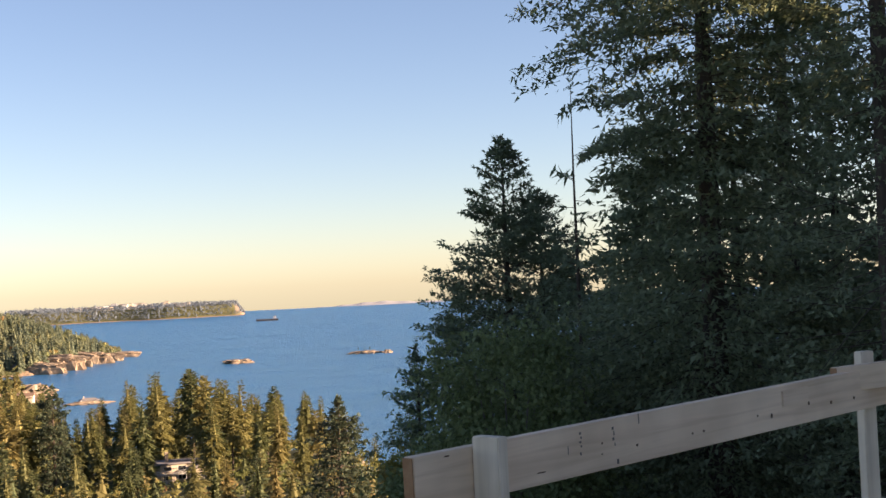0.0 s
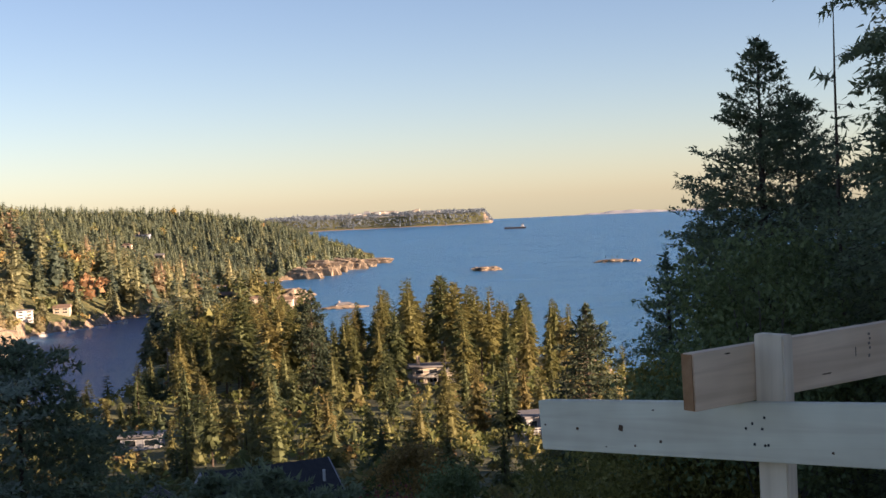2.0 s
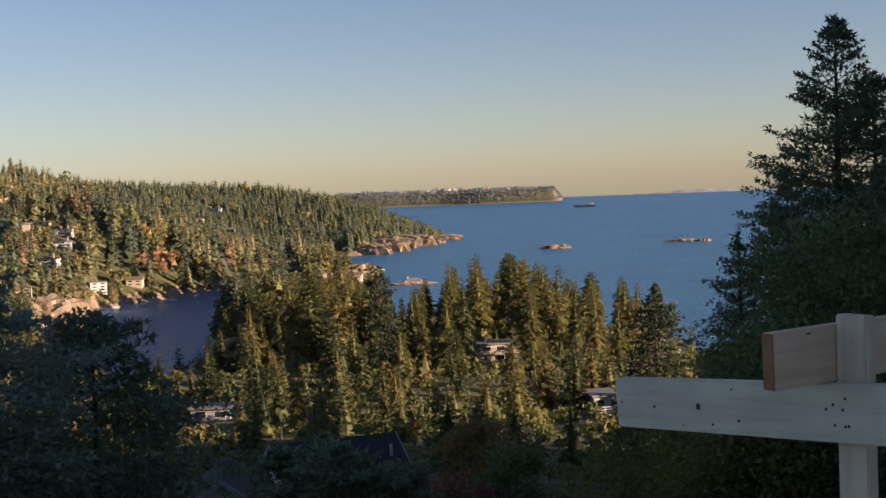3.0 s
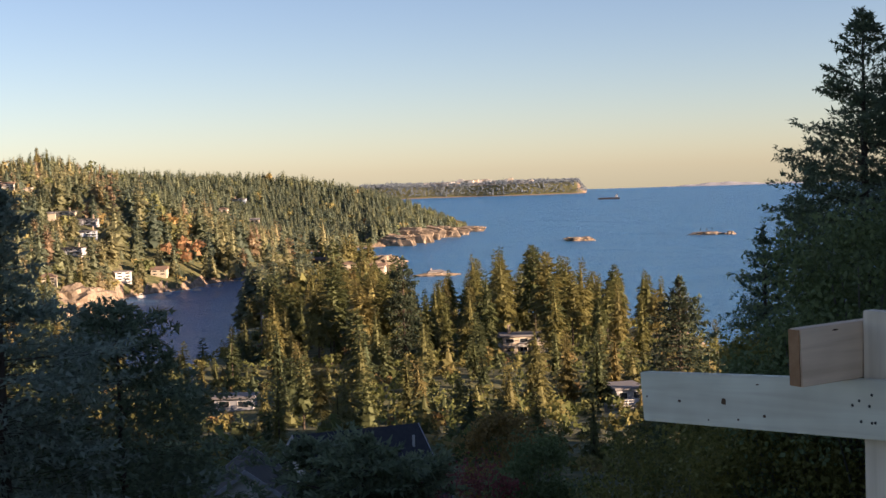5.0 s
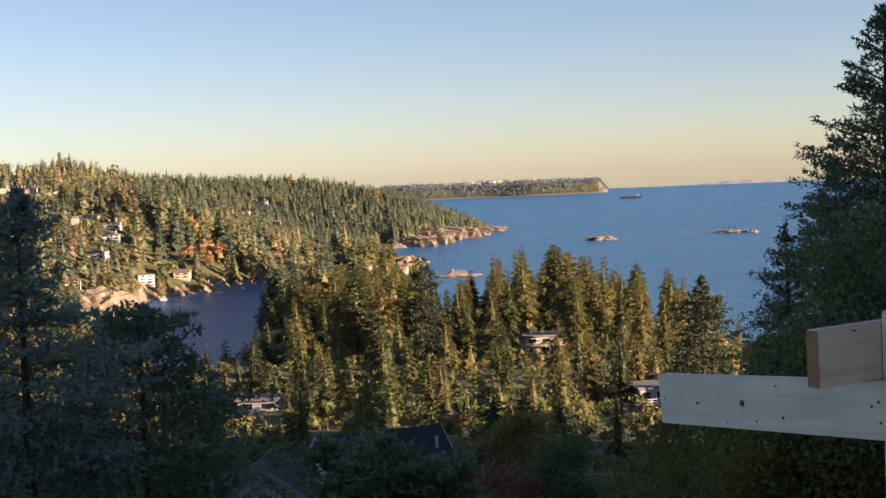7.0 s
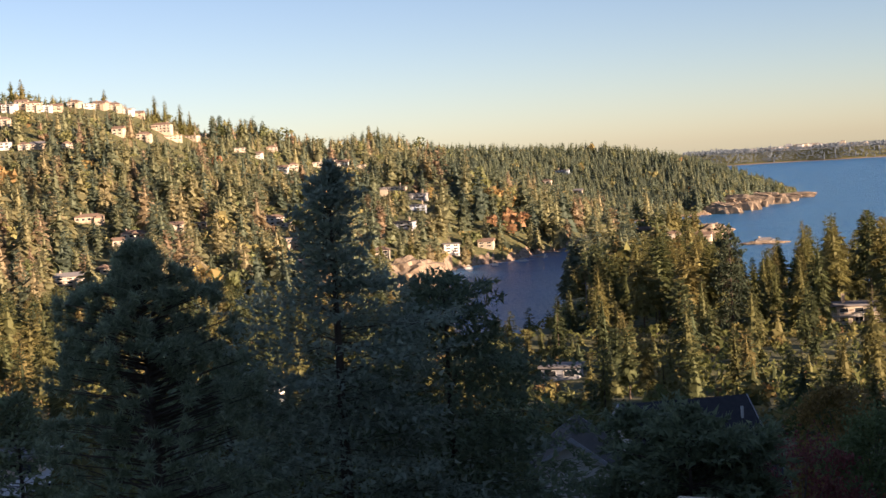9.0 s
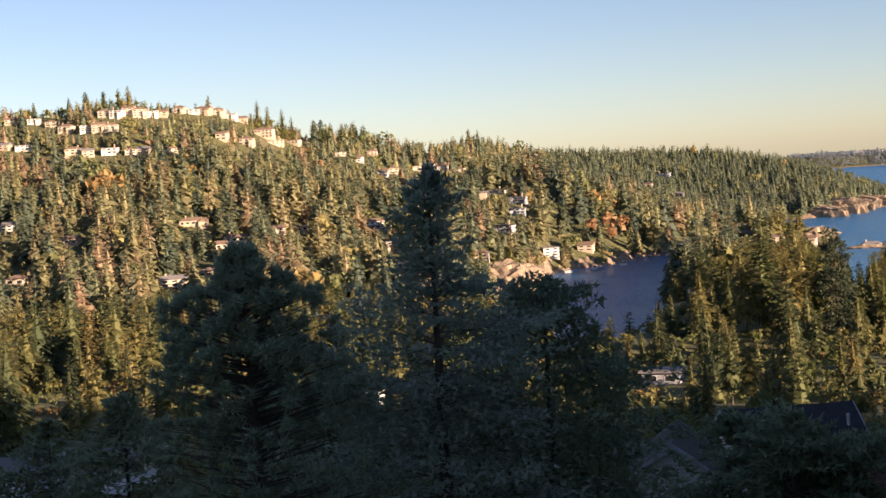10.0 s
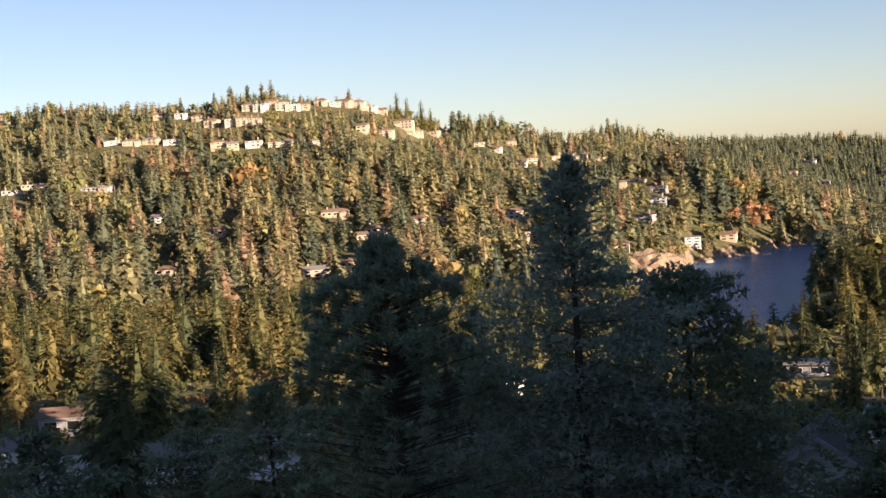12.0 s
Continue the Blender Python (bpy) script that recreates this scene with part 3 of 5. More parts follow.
for i, (az, el, w, h) in enumerate(((-47.55, 1.42, 17, 8), (-47.0, 1.4, 13, 7), (-46.1, 1.42, 17, 8), (-45.3, 1.38, 12, 6), (-44.75, 1.35, 14, 6), (-51.9, 1.95, 18, 5), (-51.1, 1.88, 20, 5), (-50.3, 1.85, 17, 6), (-49.5, 1.8, 16, 6), (-43.6, 1.35, 12, 5))):
    across(az, el, w, h, ("hip", "gable", "flat")[i % 3], (C, T, W)[i % 3], (RB, RG, RG)[i % 3], 2, ("cream", "tan", "white")[i % 3] + " house along the upper road")
for az, el, w, h, roof in ((-39.75, 1.72, 24, 12, "hip"), (-40.5, 1.45, 17, 8, "hip"), (-39.35, 1.42, 22, 6, "flat"), (-38.6, 1.38, 20, 5, "flat"), (-41.5, 1.72, 13, 9, "gable"), (-38.0, 1.7, 12, 6, "flat")):
    across(az, el, w, h, roof, C, RB, 3 if h > 9 else 2, "cream mansion wing on a shoulder of the hill", 11)
# peninsula, spit and near slope
add_house(-11.4, 430, 13.5, 9, 5.6, "flat", C, RG, 2, turn=25, label="weathered pale house with decks in the firs")
add_house(-7.1, 300, 6.5, 8, 6.2, "flat", G, RG, 2, turn=10, label="grey house with outdoor stairs and railings")
# white walls drawn in grey siding to stand for their half shade
add_house(-23.6, 320, 9, 6, 3.0, "flat", G, RG, 1, turn=-8, label="low white bungalow with dark windows")
add_house(-17.4, 1060, 15, 9, 9, "gable", C, RB, 2, label="cream house on the rocky spit")
add_house(-18.6, 1000, 12, 9, 6, "hip", C, RB, 2, label="cream cottage on the spit")
add_house(-19.8, 1080, 14, 9, 5, "gable", T, RB, 1, label="tan cottage on the spit")
add_house(-14.9, 1045, 16, 7, 4, "hip", W, RG, 1, el=-4.4, label="low pale house on an islet")
add_house(-57.0, 250, 12, 8, 3.5, "hip", W, RG, 1, turn=5, label="white house on the shaded street")
add_house(-50.5, 225, 10, 8, 3.5, "gable", W, RG, 1, turn=-12, label="white house behind the near firs")
add_house(-47.2, 215, 11, 8, 3.5, "flat", C, RG, 1, turn=20, label="cream house behind the near firs")
add_house(-36.8, 300, 12, 8, 4.0, "hip", W, RG, 1, turn=10, label="white house seen between pine and spruce")
add_house(-54.7, 330, 11, 8, 4.5, "gable", G, RB, 1, turn=5, label="grey house in the shaded valley")


def unit(v):
    return v / (np.linalg.norm(v, axis=-1, keepdims=True) + 1e-9)


def fir_tris(base, H, R, g, tiers, per, twigs, bare=0.06, jag=0.25, pad=0.36):
    """Firs as tiers of drooping boughs round a dark core: base (n, 3), H and R (n,). Returns (n, k, 3, 3)."""
    n, m = len(base), tiers * per
    f = (np.repeat(np.arange(tiers), per)[None] + g.uniform(0, 0.9, (n, m))) / tiers
    f = bare + (0.985 - bare) * f
    bend = g.uniform(0.5, 0.8, (n, 1))
    env = (1 - f) ** bend * np.clip((f - bare) / 0.2 + 0.6, 0, 1)
    lop = 1 + 0.16 * np.sin(f * g.uniform(9, 17, (n, 1)) + g.uniform(0, 6, (n, 1)))
    L = R[:, None] * env * lop * g.uniform(1 - jag * 1.4, 1 + jag, (n, m)) + 0.014 * H[:, None]
    a = np.tile(np.arange(per) * 2 * np.pi / per, tiers)[None] + np.repeat(g.uniform(0, 6.28, (n, tiers)), per, 1) + g.normal(0, 0.3, (n, m))
    rad = np.stack([np.cos(a), np.sin(a), 0 * a], -1)
    tang = np.stack([-np.sin(a), np.cos(a), 0 * a], -1)
    fall = (np.interp(f, [0, 0.6, 1], [0.55, 0.35, -0.6]) + g.normal(0, 0.16, (n, m)))[..., None]
    axis = rad - np.array([0, 0, 1.0]) * fall
    lean = (g.normal(0, 0.015, (n, 1, 2)) * H[:, None, None]) * f[..., None]
    root = np.stack([base[:, None, 0] + lean[..., 0], base[:, None, 1] + lean[..., 1], base[:, None, 2] + f * H[:, None]], -1)
    Lk = L[..., None]
    lift = np.array([0, 0, 1.0])
    p0, p1 = root + axis * Lk * 0.18, root + axis * Lk
    roll = g.normal(0, 0.35, (n, m, 1))
    w = unit(tang + lift * roll) * Lk
    mid = root + axis * Lk * 0.55 + lift * Lk * 0.06
    out = [np.stack([p0, mid - w * pad, mid + w * pad], 2), np.stack([mid - w * pad, p1, mid + w * pad], 2)]
    for j in range(twigs):
        s = 0.25 + 0.6 * (j + g.uniform(0, 0.8, (n, m, 1))) / twigs
        for sgn in (-1, 1):
            q = root + axis * Lk * s
            tip = q + (axis * 0.42 + tang * sgn * 0.55 - lift * g.uniform(0.0, 0.28, (n, m, 1))) * Lk * (1.12 - s) * g.uniform(0.7, 1.15, (n, m, 1))
            e = unit(axis + lift * g.normal(0, 0.5, (n, m, 1))) * Lk * (0.34 / twigs ** 0.5)
            out.append(np.stack([q - e * 0.5, q + e * 0.6, tip], 2))
    t = np.concatenate(out, 1)
    ang = np.arange(8) * 2 * np.pi / 7
    rim = np.stack([np.cos(ang), np.sin(ang), 0 * ang], -1)[None] * (R * 0.5)[:, None, None]
    low = base[:, None] + rim + np.stack([0 * H, 0 * H, H * (bare + 0.02)], -1)[:, None]
    peak = np.broadcast_to((base + np.stack([0 * H, 0 * H, H * 0.9], -1))[:, None], (n, 7, 3))
    return np.concatenate([t, np.stack([low[:, :-1], low[:, 1:], peak], 2)], 1)


def leafy_tris(base, H, R, g, k):
    """Round-headed trees: several uneven domes of small leaf clumps. Returns (n, k, 3, 3)."""
    n, heads = len(base), 6
    c = np.stack([g.normal(0, 0.42, (n, heads)) * R[:, None], g.normal(0, 0.42, (n, heads)) * R[:, None], H[:, None] * g.uniform(0.34, 0.82, (n, heads))], -1) + base[:, None]
    rr = R[:, None] * g.uniform(0.38, 0.62, (n, heads))
    pick = g.integers(0, heads, (n, k))
    rows = np.arange(n)[:, None]
    d = unit(g.normal(0, 1, (n, k, 3)) + [0, 0, 0.35])
    p = c[rows, pick] + d * (rr[rows, pick] * g.uniform(0.7, 1.08, (n, k)))[..., None] * [1, 1, 0.85]
    size = (R[:, None] * g.uniform(0.16, 0.34, (n, k)))[..., None]
    nrm = unit(d + g.normal(0, 0.45, d.shape))
    u = unit(np.cross(nrm, g.normal(0, 1, d.shape)))
    v = np.cross(nrm, u)
    return np.stack([p + u * size, p - u * size * 0.5 + v * size * 0.8, p - u * size * 0.5 - v * size * 0.8], 2)


# far woods: joined crowns past counting
def woods(name, n_try, az0, az1, r0, r1, space, hmin, hmax, keep, seed, label, boughs=(9, 6, 1), leafy=0.12, ceiling=None, leaf_mat=None):
    g = np.random.default_rng(seed)
    az = g.uniform(az0, az1, n_try)
    r = np.sqrt(g.uniform(r0 ** 2, r1 ** 2, n_try))
    x, y = r * np.sin(np.radians(az)), r * np.cos(np.radians(az))
    z = height(x, y)
    ok = (z > 2.5) & keep(az, r, x, y, z) & ((r > 3000) | (r < np.interp(az, [-56, -45, -34, -27, -23, -16], [1700, 1640, 1860, 2150, 2300, 2100])))
    for h_az, h_r, h_w, *_ in HOUSES:
        half = np.degrees(np.arctan((h_w * 0.5 + 4.0) / h_r))
        ok &= ~((np.abs(az - h_az) < half) & (r > h_r - 42) & (r < h_r + 12))
    x, y, z, az, r = x[ok], y[ok], z[ok], az[ok], r[ok]
    cell, picked = set(), []
    for i in range(len(x)):
        c = (int(x[i] // space), int(y[i] // space))
        if c not in cell:
            cell.add(c)
            picked.append(i)
    x, y, z, az, r = x[picked], y[picked], z[picked], az[picked], r[picked]
    n = len(x)
    H = g.uniform(hmin, hmax, n) * g.choice([0.5, 0.7, 0.88, 1.0, 1.12], n)
    H *= 1 + 0.16 * lumps(x, y, 110, 32)
    round_ = g.random(n) < leafy + 0.15 * lumps(x, y, 170, 33) * (leafy > 0.2)
    H[round_] *= 0.66
    if name == "upper_hill_forest":
        H *= np.where((az > -28) & (r > 1480), 0.78, 1.0)
    for h_az, h_r, h_w, *_ in HOUSES:
        hx, hy = polar(h_az, h_r)
        line = (max(float(height(hx, hy)), 1.5) + 1.6 - EYE) / h_r
        front = (np.abs(az - h_az) < np.degrees(np.arctan((h_w * 0.5 + 3.0) / h_r))) & (r < h_r) & (r > 0.5 * h_r)
        H = np.where(front, np.minimum(H, np.maximum(EYE + r * line - z, 6.0)), H)
    H *= np.interp(az, [-16.5, -13.5], [1.0, 0.6]) if name == "upper_hill_forest" else 1.0
    if ceiling is not None:
        H = np.minimum(H, (EYE + r * np.tan(np.radians(ceiling(az))) - z) * g.uniform(0.68, 1.0, n))
        tall = H > 2.5
        x, y, z, H, round_ = x[tall], y[tall], z[tall], H[tall], round_[tall]
        n = len(x)
    tint = np.clip(g.normal(0.45, 0.30, n) + 0.14 * lumps(x, y, 130, 31), 0, 0.99)
    if name in ("upper_hill_forest", "point_forest"):
        tint *= np.where((np.degrees(np.arctan2(x, y)) > -28) & (np.hypot(x, y) > 1480), 0.42, 1.0)
    tint = np.where(round_, 1.04 + 0.9 * g.random(n) ** 3.6, tint)
    fir_i, oak_i = np.nonzero(~round_)[0], np.nonzero(round_)[0]
    sets, tones = [], []
    if len(fir_i):
        h = H[fir_i]
        t = fir_tris(np.stack([x, y, z - 0.5], -1)[fir_i], h, h * g.uniform(0.19, 0.29, len(fir_i)) + 1.9, g, *boughs)
        sets.append(t.reshape(-1, 3, 3))
        tones.append(np.repeat(tint[fir_i], t.shape[1]))
    if len(oak_i):
        k = boughs[0] * boughs[1] + 12
        h = H[oak_i]
        t = leafy_tris(np.stack([x, y, z - 0.5], -1)[oak_i], h, h * g.uniform(0.36, 0.55, len(oak_i)), g, k)
        sets.append(t.reshape(-1, 3, 3))
        tones.append(np.repeat(tint[oak_i], t.shape[1]))
    both = np.concatenate(tones) / 2.0
    ob = new(name, loose(name, np.concatenate(sets), leaf_mat or M_FOREST, both))
    return tagged(ob, label, "woods", kind="stuff")


yes = lambda az, r, x, y, z: z > 2.5
OFF_LOT = lambda az, r, x, y, z: ~((az < -43) & (az > -60) & (r > 165) & (r < 262))
CLEAR_ROCK = lambda az, r, x, y, z: ~((az > -30.8) & (az < -28.9) & (r < 845)) & ~((az > -17.3) & (r < np.interp(az, [-18.5, -17, -16, -14.7, -13.5], [1470, 1480, 1585, 1690, 1880])))
SKYLINE = lambda a: 0.12 + np.interp(a, [-62, -56.2, -54.6, -52.8, -50.1, -48.5, -47.1, -45.2, -43.8, -41.9, -40, -38, -37.7, -36.2, -35.3, -33, -31.1, -29.7, -28.1, -26.8, -25, -22.9, -21.2, -19.8, -17.7, -16, -14.6, -13.8],
                                     [3.5, 3.55, 3.91, 3.75, 3.63, 3.48, 3.78, 3.75, 3.4, 3.2, 2.69, 1.93, 2.5, 2.35, 1.8, 1.14, 1.4, 1.05, 0.61, 0.65, 0.38, 0.38, 0.25, 0.0, -0.51, -1.09, -1.69, -2.2])
woods("hill_forest", 40000, -62, -19, 640, 1260, 19.5, 20, 36, CLEAR_ROCK, 11, "mixed evergreen forest with autumn trees on a sunlit hillside", (12, 8, 1), 0.12)
woods("upper_hill_forest", 50000, -62, -13.3, 1255, 2250, 17.5, 17, 30, CLEAR_ROCK, 18, "evergreen forest on the upper slopes and the far point", (9, 7, 0), 0.12, SKYLINE)
woods("point_forest", 24000, -28, -13.4, 1420, 2250, 13.0, 14, 22, CLEAR_ROCK, 28, "dense evergreen forest on the far point", (8, 6, 0), 0.1, SKYLINE)
woods("hill_scrub", 30000, -58, -17.2, 640, 1650, 14.5, 6, 12, CLEAR_ROCK, 24, "low leafy trees and scrub between hillside firs", (5, 5, 0), 0.8)
woods("spit_forest", 9000, -22.9, -16.2, 560, 1160, 11.0, 18, 30, yes, 12, "evergreen trees on a low wooded spit", (12, 7, 1), 0.06, lambda a: np.interp(a, [-23, -22.6, -21.6, -20, -18.5, -17.5, -16.6, -16.1], [-5.0, -4.4, -3.6, -2.8, -2.4, -2.6, -3.2, -3.5]), M_SLOPE)
woods("headland_forest", 30000, -18, -8.3, 4120, 4500, 10.0, 14, 21, yes, 13, "distant woods on a low headland, coloured blue-grey for haze", (4, 4, 0), 1.0, None, M_HAZEWOOD)
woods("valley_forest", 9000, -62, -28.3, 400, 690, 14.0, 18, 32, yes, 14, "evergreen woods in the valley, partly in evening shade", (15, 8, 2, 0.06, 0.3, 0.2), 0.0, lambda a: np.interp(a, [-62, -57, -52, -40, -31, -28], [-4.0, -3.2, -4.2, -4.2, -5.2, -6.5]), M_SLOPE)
# unseen wood added on the ridge; its firs shade the near slope
woods("ridge_wood", 5000, 23, 76, 62, 200, 9.5, 20, 28, yes, 17, "unseen evergreen wood added on a ridge to block low sun", (10, 7, 1), 0.0)
woods("edge_wood", 3000, 2.5, 24, 62, 150, 6.5, 24, 34, yes, 27, "dark crowded firs on the slope beside the site", (15, 8, 2), 0.0, lambda a: np.interp(a, [2, 4, 8, 14, 24], [-4.5, -2.5, 0.5, 2.5, 4]), M_SHADEFIR)
# out-of-view wood, added to hold the nearest trees in shade
woods("west_wood", 4000, 73, 130, 45, 190, 8.5, 22, 30, yes, 19, "unseen evergreen wood added beside the site to block low sun", (10, 7, 1), 0.0)
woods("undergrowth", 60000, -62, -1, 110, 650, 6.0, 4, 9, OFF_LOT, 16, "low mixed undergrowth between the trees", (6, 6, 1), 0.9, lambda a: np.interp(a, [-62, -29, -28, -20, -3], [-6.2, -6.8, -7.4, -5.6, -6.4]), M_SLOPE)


def house_parts(root, w, d, h, roof, wall, top, storeys):
    """Walls, roof with eaves, and windows with frames on the side towards the bay."""
    part("wall", box((-w / 2, -d / 2, -4), (w / 2, d / 2, h)), wall, root)
    bm = bmesh.new()
    if roof == "flat":
        block(bm, (-w / 2 - 0.6, -d / 2 - 0.8, h), (w / 2 + 0.6, d / 2 + 0.6, h + 0.45))
    else:
        o, rise = 0.6, d * 0.24
        inset = d * 0.5 if roof == "hip" else 0.0
        P = [(-w / 2 - o, -d / 2 - o, h), (w / 2 + o, -d / 2 - o, h), (w / 2 + o, d / 2 + o, h), (-w / 2 - o, d / 2 + o, h),
             (-w / 2 - o + inset, 0, h + rise), (w / 2 + o - inset, 0, h + rise)]
        v = [bm.verts.new(p) for p in P]
        for f in ((0, 1, 5, 4), (2, 3, 4, 5), (1, 2, 5), (3, 0, 4), (3, 2, 1, 0)):
            bm.faces.new([v[i] for i in f])
    part("roof", bm, top, root)
    if w > 13:
        k = 1 if int(w * 7 + d) % 2 else -1
        x0, x1 = sorted((k * w * 0.18, k * w * 0.46))
        bw = bmesh.new()
        block(bw, (x0, -d / 2 - 2.6, -4), (x1, -d / 2 + 0.2, h * 0.72))
        part("wing", bw, wall, root)
        bw = bmesh.new()
        P = [(x0 - 0.5, -d / 2 - 3.1, h * 0.72), (x1 + 0.5, -d / 2 - 3.1, h * 0.72), (x1 + 0.5, -d / 2 + 0.3, h * 0.72), (x0 - 0.5, -d / 2 + 0.3, h * 0.72),
             ((x0 + x1) / 2, -d / 2 - 3.1, h * 0.72 + (x1 - x0) * 0.3), ((x0 + x1) / 2, -d / 2 + 0.3, h * 0.72 + (x1 - x0) * 0.3)]
        v = [bw.verts.new(p) for p in P]
        for f in ((0, 1, 4), (1, 2, 5, 4), (3, 0, 4, 5), (2, 3, 5), (3, 2, 1, 0)):
            bw.faces.new([v[i] for i in f])
        part("wing_roof", bw, top, root)
        part("chimney", box((-k * w * 0.28 - 0.5, -0.4, h), (-k * w * 0.28 + 0.5, 0.5, h + d * 0.24 + 1.2)), M_TAN, root)
    n = max(2, int(w / 4.2))
    for s in range(storeys):
        z0 = h * (s + 0.3) / storeys
        for i in range(n):
            x0 = -w / 2 + w * (i + 0.5) / n
            win = new("window", WINDOW_FRAME)
            win.parent = root
            win.location, win.scale = (x0, -d / 2, z0), (w / n * 0.62, 1, h / storeys * 0.5)
            child("pane", WINDOW_PANE, win)
        if s and w > 12 and storeys > 1:
            part("balcony", box((-w / 2 + 0.4, -d / 2 - 1.5, h * s / storeys - 0.15), (w / 2 - 0.4, -d / 2, h * s / storeys + 0.05)), M_CONCRETE, root)


bm = bmesh.new()
for lo, hi in (((-0.5, -0.08, 0), (-0.44, 0.02, 1)), ((0.44, -0.08, 0), (0.5, 0.02, 1)), ((-0.44, -0.08, 0), (0.44, 0.02, 0.07)), ((-0.44, -0.08, 0.93), (0.44, 0.02, 1))):
    block(bm, lo, hi)
WINDOW_FRAME = bpy.data.meshes.new("window_frame")
bm.to_mesh(WINDOW_FRAME)
bm.free()
WINDOW_FRAME.materials.append(M_WHITE)
bm = box((-0.44, -0.03, 0.07), (0.44, -0.012, 0.93))
WINDOW_PANE = bpy.data.meshes.new("pane")
bm.to_mesh(WINDOW_PANE)
bm.free()
WINDOW_PANE.materials.append(M_GLASS)

for az, r, w, d, h, roof, wall, top, storeys, el, turn, label in HOUSES:
    x, y = polar(az, r)
    z = max(float(height(x, y)), 1.2) if el is None else EYE + r * math.tan(radians(el))
    root = thing("house", pose(x, y, z, 0, 0, -az * 0.75 + turn + 14 * math.sin(az * 37.0)), label, "house", "houses round the bay")
    house_parts(root, w, d, h, roof, wall, top, storeys)
    if r < 500 and storeys == 2:
        # open timber decks with rails, and a flight of outdoor stairs
        for z0, out in ((0.0, 3.4), (h * 0.5, 2.0)):
            part("deck", box((-w / 2 - 1.5, -d / 2 - out, z0 - 0.2), (w / 2 + 0.5, -d / 2 - 0.1, z0)), M_CONCRETE, root)
            n = int(w / 1.1)
            for i in range(n + 1):
                q = -w / 2 - 1.4 + i * (w + 1.8) / n
                part("deck_post", box((q - 0.06, -d / 2 - out, z0 - 2.6), (q + 0.06, -d / 2 - out + 0.12, z0 + 1.05)), M_WHITE, root)
            for zz in (0.5, 1.05):
                part("deck_rail", box((-w / 2 - 1.45, -d / 2 - out - 0.02, z0 + zz - 0.06), (w / 2 + 0.45, -d / 2 - out + 0.1, z0 + zz + 0.06)), M_WHITE, root)
        for i in range(9):
            part("stair_tread", box((-w / 2 - 1.5 - 0.28 * (i + 1), -d / 2 - 3.2, -0.2 - 0.19 * (i + 1)), (-w / 2 - 1.5 - 0.28 * i, -d / 2 - 2.1, -0.14 - 0.19 * (i + 1))), M_CONCRETE, root)


# ---- the peninsula's firs, each a tree of its own ----
def fir(name, h, R, mat, seed, tiers, per, twigs, bare=0.1, jag=0.35):
    """Trunk and crown meshes of one fir."""
    g = np.random.default_rng(seed)
    t = fir_tris(np.zeros((1, 3)), np.array([h]), np.array([R]), g, tiers, per, twigs, bare, jag, 0.13)[0]
    drop = g.uniform(0, 1, len(t)) > 0.12
    wood, _ = trunk_tris(h * 0.96, h * 0.011 + 0.05, g, 0.008)
    return loose(name + "_trunk", wood, M_BARK), loose(name + "_crown", t[drop], mat)


KINDS = [fir("fir", 26.0, R, M_FIR, 40 + i, 25, 9, 5, bare) for i, (R, bare) in enumerate(((5.2, 0.1), (6.4, 0.3), (5.6, 0.15), (7.0, 0.36), (4.8, 0.06), (6.2, 0.2), (5.8, 0.42), (5.0, 0.12)))]


def scatter(n_try, az0, az1, r0, r1, space, smin, smax, seed, label, group, keep=None):
    g = np.random.default_rng(seed)
    placed = []
    for _ in range(n_try):
        az, r = g.uniform(az0, az1), math.sqrt(g.uniform(r0 ** 2, r1 ** 2))
        k, s, turn = int(g.integers(0, 8)), g.uniform(smin, smax), g.uniform(0, 6.28)
        x, y = polar(az, r)
        z = float(height(x, y))
        if z < 3 or any((x - p) ** 2 + (y - q) ** 2 < space ** 2 for p, q in placed):
            continue
        if keep and not keep(az, r, z + 26 * s):
            continue
        if any(abs(az - h[0]) < math.degrees((h[2] * 0.5 + 2) / h[1]) and h[1] - 130 < r < h[1] + 10 and 80 + r * math.tan(radians(SIGHT(h))) < z + 26 * s for h in HOUSES if h[1] < 500):
            continue
        if len(placed) >= 130:
            break
        placed.append((x, y))
        plant("fir_tree", KINDS[k], x, y, z - 0.4, label, group=group, scale=s, turn=turn)


def SIGHT(h):
    """Elevation of a house's foot from the eye."""
    x, y = polar(h[0], h[1])
    return math.degrees(math.atan2(float(height(x, y)) + 2 - EYE, h[1]))


def below_line(az, r, top):
    """Crowns on the peninsula end at its wooded skyline."""
    el = math.degrees(math.atan2(top - EYE, r))
    lim = np.interp(az, [-29, -27, -26.2, -23.2, -21.9, -20.2, -18.1, -16.8, -16.0, -15.3, -14.6, -13.2, -11.4, -9.5, -8.3, -6.6, -5.8, -5, -3.8, -3, 0],
                    [-8, -7.1, -6.4, -5.4, -4.5, -3.7, -3.4, -3.6, -4.6, -4.9, -4.2, -3.0, -3.1, -3.3, -3.9, -4.1, -4.4, -4.6, -5.3, -6.7, -8])
    return lim - 2.2 < el < lim


scatter(2600, -26.5, -3.2, 400, 640, 11.0, 0.7, 1.35, 21, "tall evergreen fir on a sunlit wooded peninsula", "peninsula firs", below_line)


